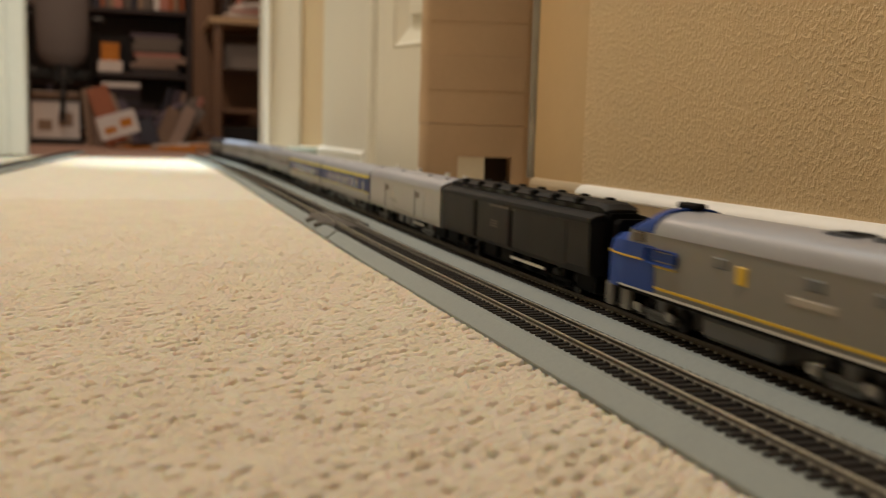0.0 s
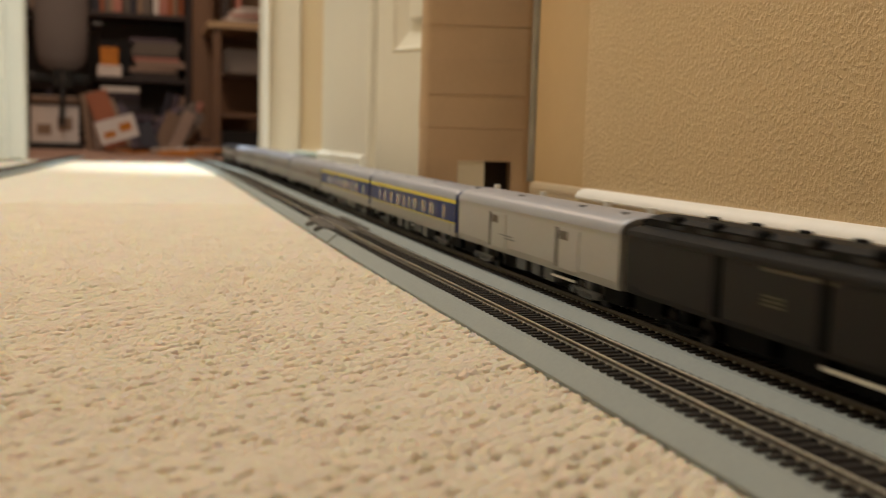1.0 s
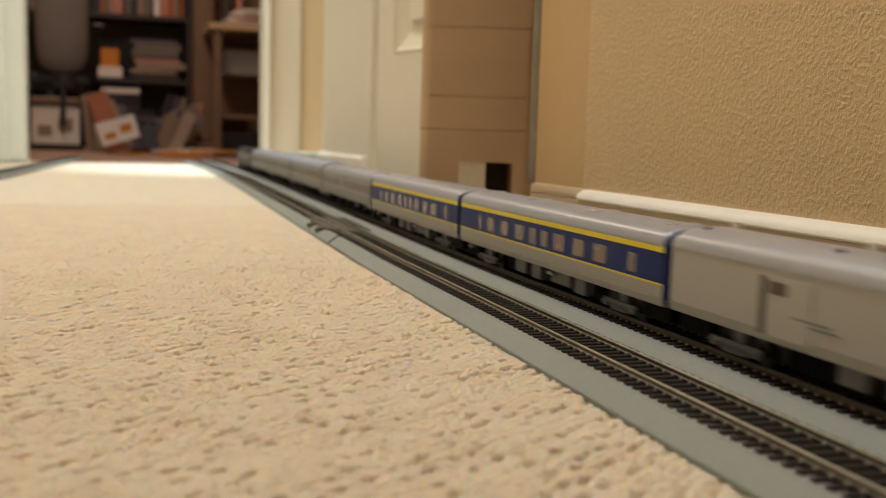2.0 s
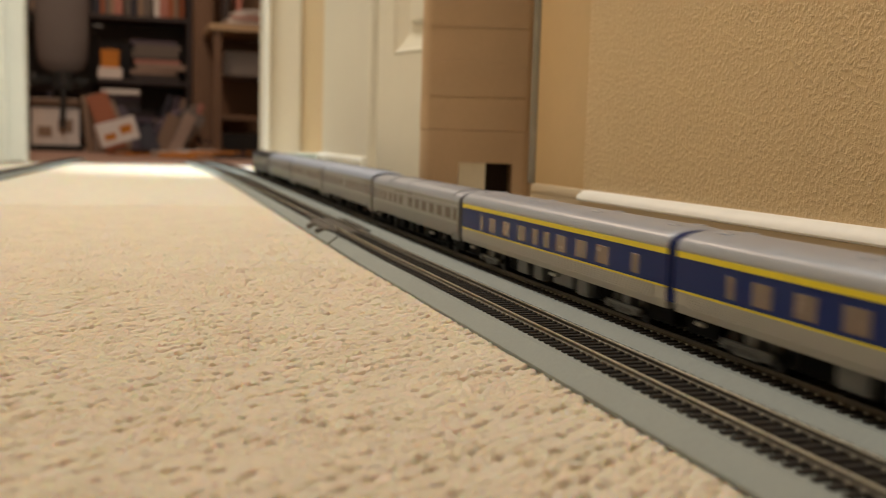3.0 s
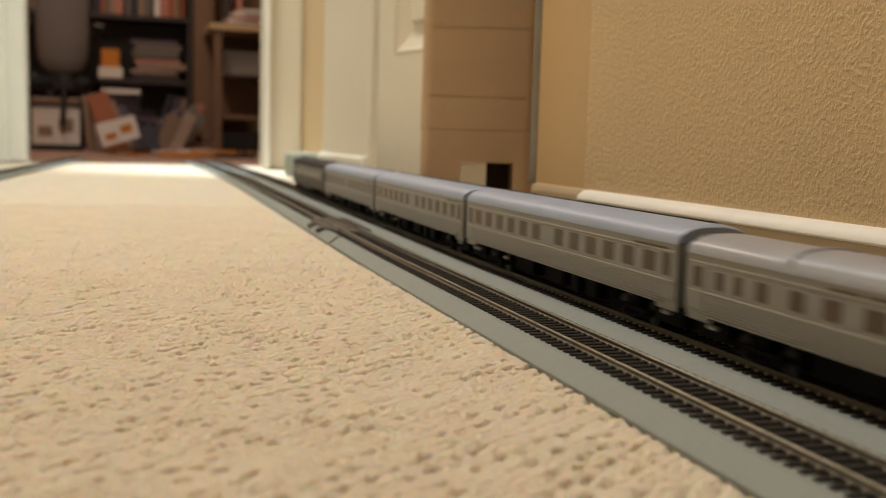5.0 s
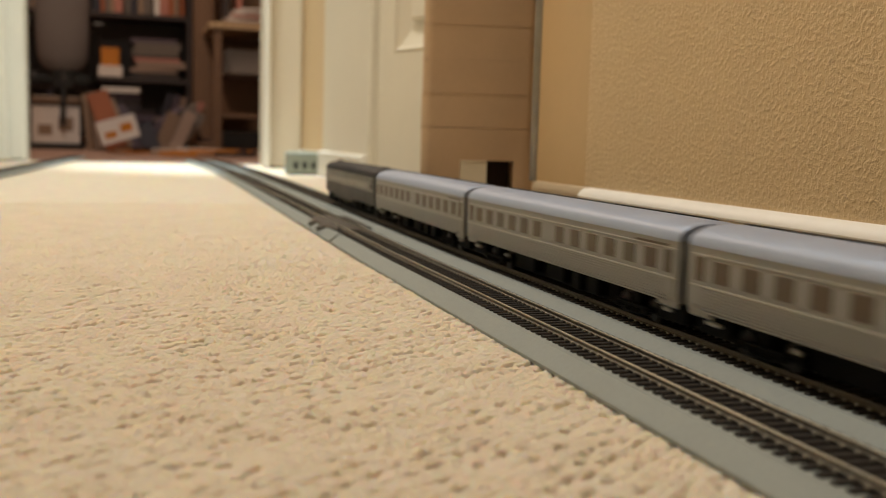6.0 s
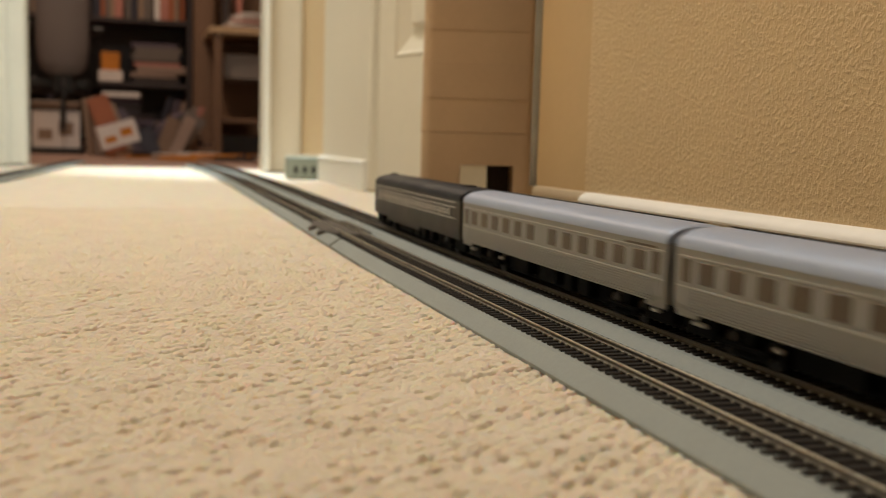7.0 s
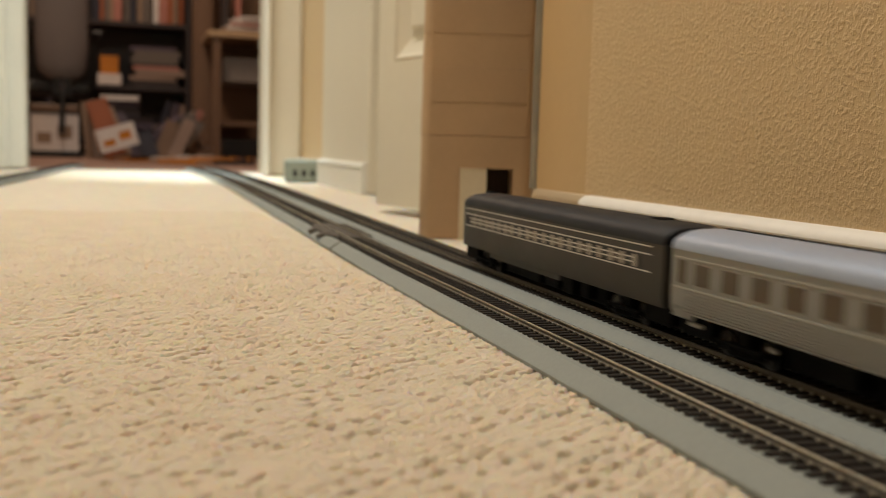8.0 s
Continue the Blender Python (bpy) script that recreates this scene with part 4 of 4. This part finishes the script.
def lift(car, ride, squat=1.0):
    """Set the body higher over its trucks, and draw its sides in to their true height."""
    level = lambda z: 0.0155 + (z - 0.0155) * squat if z > 0.0155 else z
    done = set()
    for piece in car.children_recursive:
        name = piece.name.split(".")[0]
        if name == "fluting_rib":
            piece.location.z = level(piece.location.z + ride)
        if piece.type != "MESH" or name in ("truck", "wheelset", "side_rod", "coupler", "step_box", "fluting_rib") or piece.data.name in done:
            continue
        done.add(piece.data.name)
        for v in piece.data.vertices:
            v.co.z = level(v.co.z + (ride if v.co.z > 0.0058 else 0.0))
    return car


def add_car(car, front, back):
    TRAIN.append((car, (front + back) / 2, (back - front) / 2))


PITCH = 0.2967
tail = lift(tail_car(), 0.0040)
coach_d = lift(silver_coach(), 0.0050, 0.955)
coach_c = copy_thing(coach_d, Matrix.Identity(4))
coach_b = copy_thing(coach_d, Matrix.Identity(4))
lounge = lift(lounge_car(), 0.0048, 0.89)
blue_b = lift(blue_coach(), 0.0045, 0.92)
blue_a = copy_thing(blue_b, Matrix.Identity(4))
bag = lift(baggage_car(), 0.0027)
heavy = lift(heavyweight_car(), 0.0035)
engine = lift(diesel(), 0.0013)
J = [0.0]
for k in (PITCH, PITCH, PITCH, PITCH, PITCH, PITCH, 0.2565, 0.2665, 0.2500):
    J.append(J[-1] - k)
add_car(tail, 0.0, 0.298)
for car, (a, b) in zip((coach_d, coach_c, coach_b, lounge, blue_b, blue_a, bag, heavy, engine), zip(J[1:], J)):
    add_car(car, a, b)


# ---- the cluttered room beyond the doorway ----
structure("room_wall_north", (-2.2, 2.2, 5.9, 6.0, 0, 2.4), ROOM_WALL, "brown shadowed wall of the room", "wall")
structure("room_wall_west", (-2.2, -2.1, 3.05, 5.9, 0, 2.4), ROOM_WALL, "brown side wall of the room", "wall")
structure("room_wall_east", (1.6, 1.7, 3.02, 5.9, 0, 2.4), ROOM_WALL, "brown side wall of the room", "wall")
CASE_Y = 5.52


def bookcase():
    b = empty("bookcase", "black-brown wooden bookcase crammed with books", "bookcase", m=pose(-0.56, CASE_Y, 0))
    boxpart("side_panel", (0.0, 0.025, 0, 0.28, 0, 1.9), DARKWOOD, b, "", 0.002)
    boxpart("side_panel", (0.845, 0.87, 0, 0.28, 0, 1.9), DARKWOOD, b, "", 0.002)
    boxpart("back_panel", (0.025, 0.845, 0.27, 0.28, 0, 1.9), DARKWOOD, b)
    for z in (0.03, 0.338, 0.668, 0.998, 1.328, 1.658, 1.875):
        boxpart("shelf", (0.025, 0.845, 0, 0.268, z, z + 0.024), DARKWOOD, b, "", 0.002)


bookcase()


def cabinet():
    c = empty("cabinet", "tall brown wooden cabinet beside the bookcase", "cabinet", m=pose(0.315, 5.46, 0))
    boxpart("body", (0, 0.105, 0, 0.4, 0, 1.75), BROWNWOOD, c, "", 0.003)
    boxpart("front_strip", (0.02, 0.085, -0.006, 0.0, 0.05, 1.7), BROWNWOOD, c, "", 0.002)


cabinet()
BOOKS = {}


def book(x, y, z, w, d, h, cover, label, tilt=0.0, lean=0.0, turn=0.0, m=None):
    """A book with cover boards, spine and page block; w is its thickness."""
    key = (round(w, 3), round(d, 3), round(h, 3), cover.name, label)
    m = m or pose(x, y, z, tilt, lean, turn)
    if key in BOOKS:
        return copy_thing(BOOKS[key], m)
    b = empty("book", label, "book", "books and papers", m=m)
    t = min(0.003, w * 0.2)
    boxpart("pages", (t, w - t, 0.004, d - 0.004, 0.003, h - 0.003), PAPER, b)
    bm = bmesh.new()
    box(bm, 0, t, 0, d, 0, h)
    box(bm, w - t, w, 0, d, 0, h)
    box(bm, 0, w, -0.0015, 0.002, 0, h)
    part("cover", bm, cover, b)
    BOOKS[key] = b
    return b


def flat(x, y, z, size, thick, cover, label, turn=0.0):
    """A book lying on its side with its spine to the hall; gives the height of its top."""
    book(x, y, z + thick, thick, size[1], size[0], cover, label, 0, 90, turn)
    return z + thick + 0.0004


def slab(x, y, z, size, thick, cover, label, roll, back=10.0):
    """A book propped up with its front cover to the hall, rolled sideways; x, y, z is the middle of its foot."""
    m = Matrix.Translation((x, y, z)) @ Matrix.Rotation(radians(roll), 4, "Y") @ Matrix.Rotation(radians(-back), 4, "X") @ Matrix.Rotation(radians(90), 4, "Z") @ Matrix.Translation((0, -size[0] / 2, 0))
    return book(0, 0, 0, thick, size[0], size[1], cover, label, m=m)


PINK = mat("faded_pink_cover", (0.42, 0.17, 0.13), 0.6, 0, 0.15, 20)
VIOLET = mat("violet_grey_cover", (0.085, 0.062, 0.085), 0.6, 0, 0.15, 20)
WHITEBOOK = mat("white_book_cover", (0.70, 0.66, 0.64), 0.6, 0, 0.12, 20)
PALE_CARD = mat("pale_carton", (0.74, 0.67, 0.63), 0.7, 0, 0.1, 15)
rng = random.Random(11)
COVERS = [(RED, "red bound book standing on the shelf"), (TANBOOK, "tan bound book standing on the shelf"), (NAVY, "navy bound book standing on the shelf"), (WHITEBOOK, "white paperback standing on the shelf"),
          (DARKWOOD, "dark brown book standing on the shelf"), (PINK, "faded pink book standing on the shelf"), (GREYBOOK, "grey book standing on the shelf")]
# upper shelves: rows of standing books, some leaning
for zb in (0.6925, 1.0225):
    x = -0.52
    while x < 0.255:
        w = rng.choice((0.020, 0.026, 0.034, 0.042))
        cover, label = rng.choice(COVERS)
        book(x, CASE_Y + 0.015 + rng.uniform(0, 0.03), zb, w, 0.17, rng.choice((0.20, 0.225, 0.25)), cover, label)
        x += w + rng.choice((0.002, 0.002, 0.012))
# middle shelf: orange box on a white box, and two sagging stacks
SHELF = 0.3625
o = empty("orange_box", "small orange card box on a white box", "box", m=pose(-0.146, CASE_Y + 0.01, SHELF + 0.0565))
boxpart("box_body", (0, 0.090, 0, 0.12, 0, 0.070), ORANGE, o, "", 0.003)
boxpart("box_lid", (-0.002, 0.092, -0.002, 0.122, 0.066, 0.092), ORANGE, o, "", 0.003)
o = empty("white_box", "low white card box on the shelf", "box", m=pose(-0.176, CASE_Y + 0.004, SHELF + 0.0005))
boxpart("box_body", (0, 0.135, 0, 0.15, 0, 0.042), PALE_CARD, o, "", 0.002)
boxpart("box_lid", (-0.002, 0.137, -0.002, 0.152, 0.036, 0.0555), PALE_CARD, o, "", 0.002)
z = SHELF
for w, c, dx, label in ((0.030, DARKWOOD, 0, "dark book lying flat in a stack"), (0.024, BUFF, -0.014, "buff book lying flat in a stack"), (0.034, BUFF, 0.018, "buff book lying flat in a stack"), (0.016, PINK, 0.004, "faded pink book lying flat in a stack"),
                        (0.012, DARKWOOD, 0.0, "dark book lying flat in a stack"), (0.036, GREYBOOK, -0.004, "grey book lying flat in a stack"), (0.030, GREYBOOK, 0.010, "grey book lying flat in a stack"), (0.022, VIOLET, -0.012, "violet-grey book lying flat in a stack")):
    z = flat(0.012 + dx, CASE_Y + 0.02, z, (0.25 if dx > 0.01 else 0.235, 0.18), w, c, label, rng.uniform(-3, 3))
# low shelf: a bed of flat books, a white one on top, and slumped books
z = 0.0545
for w, c in ((0.04, DARKWOOD), (0.036, NAVY), (0.042, GREYBOOK), (0.038, NAVY), (0.036, DARKWOOD), (0.034, VIOLET)):
    z = flat(-0.15, CASE_Y + 0.02, z, (0.20, 0.18), w, c, "dark book lying flat on the low shelf", rng.uniform(-6, 6))
flat(-0.145, CASE_Y + 0.0, z, (0.19, 0.17), 0.026, WHITEBOOK, "white book lying on dark books", -5)
for x, w, h, c, lean in ((-0.44, 0.03, 0.24, NAVY, 8), (-0.39, 0.02, 0.22, TANBOOK, 12), (0.115, 0.03, 0.24, NAVY, 18), (0.165, 0.026, 0.23, VIOLET, 16), (0.21, 0.022, 0.22, BUFF, 14)):
    book(x, CASE_Y + 0.02, 0.0545 + w * math.sin(radians(lean)), w, 0.16, h, c, "book leaning on the low shelf", 0, lean, 0)

# the heap on the floor in front of the bookcase: tilted slabs of many sizes
for x, y, z, w, d, h, c, tilt, lean, turn, label in (
        (-0.172, 4.42, 0.0, 0.020, 0.12, 0.235, TANBOOK, 0, -6, -10, "tan folder standing by the heap"),
        (0.010, 4.62, 0.0, 0.040, 0.18, 0.230, NAVY, 0, -42, -8, "dark book slumped against the heap"),
        (0.060, 4.66, 0.05, 0.034, 0.16, 0.220, VIOLET, 0, 56, 12, "violet-grey book slumped on the heap"),
        (0.135, 4.60, 0.03, 0.030, 0.16, 0.230, GREYBOOK, 0, 42, 6, "grey book slumped on the heap"),
        (0.105, 4.52, 0.02, 0.026, 0.14, 0.180, DARKWOOD, 0, 34, -6, "dark brown book slumped on the heap"),
        (0.165, 4.50, 0.01, 0.026, 0.14, 0.205, BUFF, 0, 22, -4, "buff book leaning at the heap's end"),
        (0.205, 4.58, 0.01, 0.020, 0.14, 0.225, PINK, 0, 24, 2, "faded pink book leaning at the heap's end"),
        (0.240, 4.62, 0.01, 0.024, 0.14, 0.200, TANBOOK, 0, 18, 0, "tan book leaning at the heap's end"),
        (0.030, 4.50, 0.0, 0.030, 0.14, 0.170, DARKWOOD, 0, -55, 14, "dark brown book slumped against the heap")):
    book(x, y, z + (w * math.sin(radians(lean)) if lean > 0 else 0.0), w, d, h, c, label, tilt, lean, turn)
for x, y, z, size, c, roll, label in (
        (-0.052, 4.20, 0.020, (0.080, 0.235), RED, -20, "large red-orange book leaning over the heap"),
        (-0.020, 4.24, 0.020, (0.060, 0.205), TANBOOK, -22, "tan folder leaning on the heap"),
        (-0.118, 4.26, 0.010, (0.045, 0.235), BROWNWOOD, -6, "brown folder standing by the heap"),
        (0.045, 4.44, 0.020, (0.100, 0.200), VIOLET, -38, "violet-grey book slumped on the heap"),
        (0.150, 4.42, 0.010, (0.090, 0.215), GREYBOOK, 36, "grey book slumped on the heap"),
        (0.118, 4.40, 0.010, (0.060, 0.170), BROWNWOOD, 22, "brown book slumped on the heap"),
        (0.172, 4.36, 0.006, (0.048, 0.185), BUFF, 24, "buff book leaning at the heap's end"),
        (0.085, 4.38, 0.015, (0.070, 0.110), NAVY, -20, "dark book slumped against the heap")):
    slab(x, y, z, size, 0.018, c, label, roll)
# columns under the heap
for cx, cy, n in ((0.03, 4.78, 7), (0.14, 4.80, 6), (0.23, 4.82, 4), (-0.08, 4.72, 5)):
    z = 0.0
    for i in range(n):
        w, h = rng.choice((0.018, 0.026, 0.034)), rng.choice((0.15, 0.19))
        z = flat(cx - h / 2 + rng.uniform(-0.02, 0.02), cy + rng.uniform(-0.02, 0.02), z, (h, 0.13), w, rng.choice((NAVY, VIOLET, DARKWOOD, GREYBOOK, BUFF)), "book lying in an untidy pile", rng.uniform(-30, 30))
# loose books and papers flat on the floor
for i in range(22):
    w, h = rng.choice((0.008, 0.014, 0.022)), rng.choice((0.10, 0.15, 0.19))
    x = rng.uniform(-0.02, 0.36)
    flat(x, rng.uniform(3.85, 4.35), 0.0, (h, 0.10), w, rng.choice((WHITEBOOK, TANBOOK, TANBOOK, DARKWOOD, ORANGE, PINK)), "book lying on the room's floor", rng.uniform(-50, 50))


# open cartons with a printed panel
def carton(m, w, d, h, material, label, print_material=None, band_material=None):
    c = empty("carton", label, "box", m=m)
    t = 0.004
    boxpart("bottom", (0, w, 0, d, 0, t), material, c)
    for dims in ((0, t, 0, d, t, h), (w - t, w, 0, d, t, h), (t, w - t, 0, t, t, h), (t, w - t, d - t, d, t, h)):
        boxpart("side", dims, material, c)
    if print_material:
        boxpart("label_patch", (w * 0.12, w * 0.42, -0.001, 0, h * 0.22, h * 0.5), print_material, c)
        boxpart("label_patch", (w * 0.55, w * 0.86, -0.001, 0, h * 0.34, h * 0.7), print_material, c)
    if band_material:
        boxpart("lid_band", (-0.002, w + 0.002, -0.002, d + 0.002, h, h + 0.010), CHAIR_BLACK, c, "black rim of the lid")
        boxpart("lid", (0, w, 0, d, h + 0.010, h + 0.040), band_material, c, "tan lid", 0.003)


carton(pose(-0.100, 4.02, 0.028, 0, -17, 10), 0.145, 0.05, 0.088, PALE_CARD, "small white carton with orange print on the floor", ORANGE)
carton(pose(-0.398, 4.55, 0.0255, 0, 0, 3), 0.190, 0.1, 0.157, PALE_CARD, "white carton with a tan lid on a black crate", TANBOOK, BROWNWOOD)
carton(pose(-0.415, 4.54, 0.0, 0, 0, 3), 0.225, 0.115, 0.0250, CHAIR_BLACK, "low black crate under a white carton")


def office_chair():
    c = empty("office_chair", "black swivel chair with tall grey back", "chair", m=pose(-0.285, 4.74, 0, 0, 0, 8))
    bm = bmesh.new()
    rings = []
    for z, w, d in ((0.345, 0.060, 0.018), (0.362, 0.088, 0.024), (0.40, 0.104, 0.028), (0.50, 0.112, 0.030), (0.66, 0.112, 0.030), (0.90, 0.104, 0.028), (0.98, 0.07, 0.016)):
        rings.append([(w * math.cos(a), d * math.sin(a) + 0.03 * (z - 0.5), z) for a in [2 * math.pi * i / 24 for i in range(24)]])
    loft(bm, rings)
    part("backrest", bm, CHAIR_GREY, c, "tall grey upholstered backrest", True)
    bm = bmesh.new()
    box(bm, -0.15, 0.13, 0.03, 0.33, 0.270, 0.335, 0.022, seg=3)
    part("seat", bm, CHAIR_BLACK, c)
    bm = bmesh.new()
    tube(bm, (-0.01, 0.17, 0.07), (-0.01, 0.17, 0.272), 0.018)
    part("gas_lift", bm, CHAIR_BLACK, c)
    bm = bmesh.new()
    tube(bm, (0.0, -0.01, 0.33), (-0.012, -0.20, 0.275), 0.011)
    tube(bm, (-0.012, -0.20, 0.285), (-0.022, -0.225, 0.10), 0.011)
    part("back_lever", bm, CHAIR_BLACK, c, "black lever hanging from the back")
    boxpart("back_bracket", (-0.045, 0.045, -0.014, 0.08, 0.262, 0.352), CHAIR_BLACK, c, "", 0.006)
    for i in range(5):
        a = 2 * math.pi * i / 5 + 0.3
        x, y = -0.01 + 0.24 * math.cos(a), 0.17 + 0.24 * math.sin(a)
        bm = bmesh.new()
        tube(bm, (-0.01, 0.17, 0.085), (x, y, 0.055), 0.018, 0.012, 8)
        part("foot", bm, CHAIR_BLACK, c)
        bm = bmesh.new()
        tube(bm, (x - 0.014, y, 0.025), (x + 0.014, y, 0.025), 0.025, n=12)
        part("caster", bm, CHAIR_BLACK, c)
    for s in (-1, 1):
        bm = bmesh.new()
        tube(bm, (s * 0.145, 0.10, 0.30), (s * 0.150, 0.06, 0.535), 0.013)
        box(bm, s * 0.150 - 0.028, s * 0.150 + 0.028, -0.02, 0.20, 0.535, 0.560, 0.010)
        part("armrest", bm, CHAIR_BLACK, c)


office_chair()


def side_desk():
    d = empty("desk", "small pale-topped wooden desk with dark shelves", "desk", m=pose(0.385, 5.02, 0))
    boxpart("top", (-0.022, 0.55, -0.012, 0.50, 0.592, 0.622), OAK, d, "pale wooden top", 0.003)
    for x in (0.0, 0.50):
        for y in (0.0, 0.45):
            boxpart("leg", (x, x + 0.040, y, y + 0.040, 0, 0.592), BROWNWOOD, d, "", 0.002)
    boxpart("shelf", (0.04, 0.50, 0.02, 0.48, 0.165, 0.187), BROWNWOOD, d)
    boxpart("back", (0.04, 0.50, 0.465, 0.48, 0.187, 0.588), BROWNWOOD, d)
    boxpart("drawer", (0.055, 0.495, 0.05, 0.46, 0.38, 0.50), mat("grey_drawer", (0.19, 0.165, 0.150), 0.5), d, "grey drawer front", 0.003)


side_desk()
# a soft heap of pale papers on the desk
z = 0.622
for dx, w, c in ((0.055, 0.014, BUFF), (0.075, 0.020, WHITEBOOK), (0.09, 0.012, PINK), (0.10, 0.022, WHITEBOOK), (0.13, 0.010, WHITEBOOK)):
    z = flat(0.385 + dx, 5.06, z, (0.21 - dx * 0.4, 0.17), w, c, "papers heaped on the desk top", rng.uniform(-14, 14))
book(0.445, 5.2, 0.622, 0.03, 0.16, 0.22, DARKWOOD, "dark book standing on the desk")
book(0.515, 5.22, 0.622, 0.024, 0.16, 0.24, PINK, "faded pink book standing on the desk")
carton(pose(0.44, 5.12, 0.0, 0, 0, 0), 0.24, 0.18, 0.10, CHAIR_BLACK, "black box under the desk")


# ---- what moves ----
# where the joint before the tail car stands on the line, second by second
RUN = [(0.0, 2.765), (1.5, 2.319), (3.5, 1.719), (4.5, 1.417), (6.5, 0.823), (7.0, 0.686), (8.0, 0.394)]


def joint_at(t):
    for (t0, a), (t1, b) in zip(RUN, RUN[1:]):
        if t <= t1:
            return a + (b - a) * (t - t0) / (t1 - t0)
    return RUN[-1][1]


def motions():
    for car, middle, half in TRAIN:
        rows = []
        for i in range(33):
            t = i * 0.25
            y = joint_at(t) + middle
            a, b = y - half * 0.65, y + half * 0.65
            xa, xb = FAR_X + bend(a), FAR_X + bend(b)
            rows.append((t, pose((xa + xb) / 2, y, RAIL_TOP, 0, 0, math.degrees(math.atan2(xa - xb, b - a)))))
        walk(car, rows)


motions()
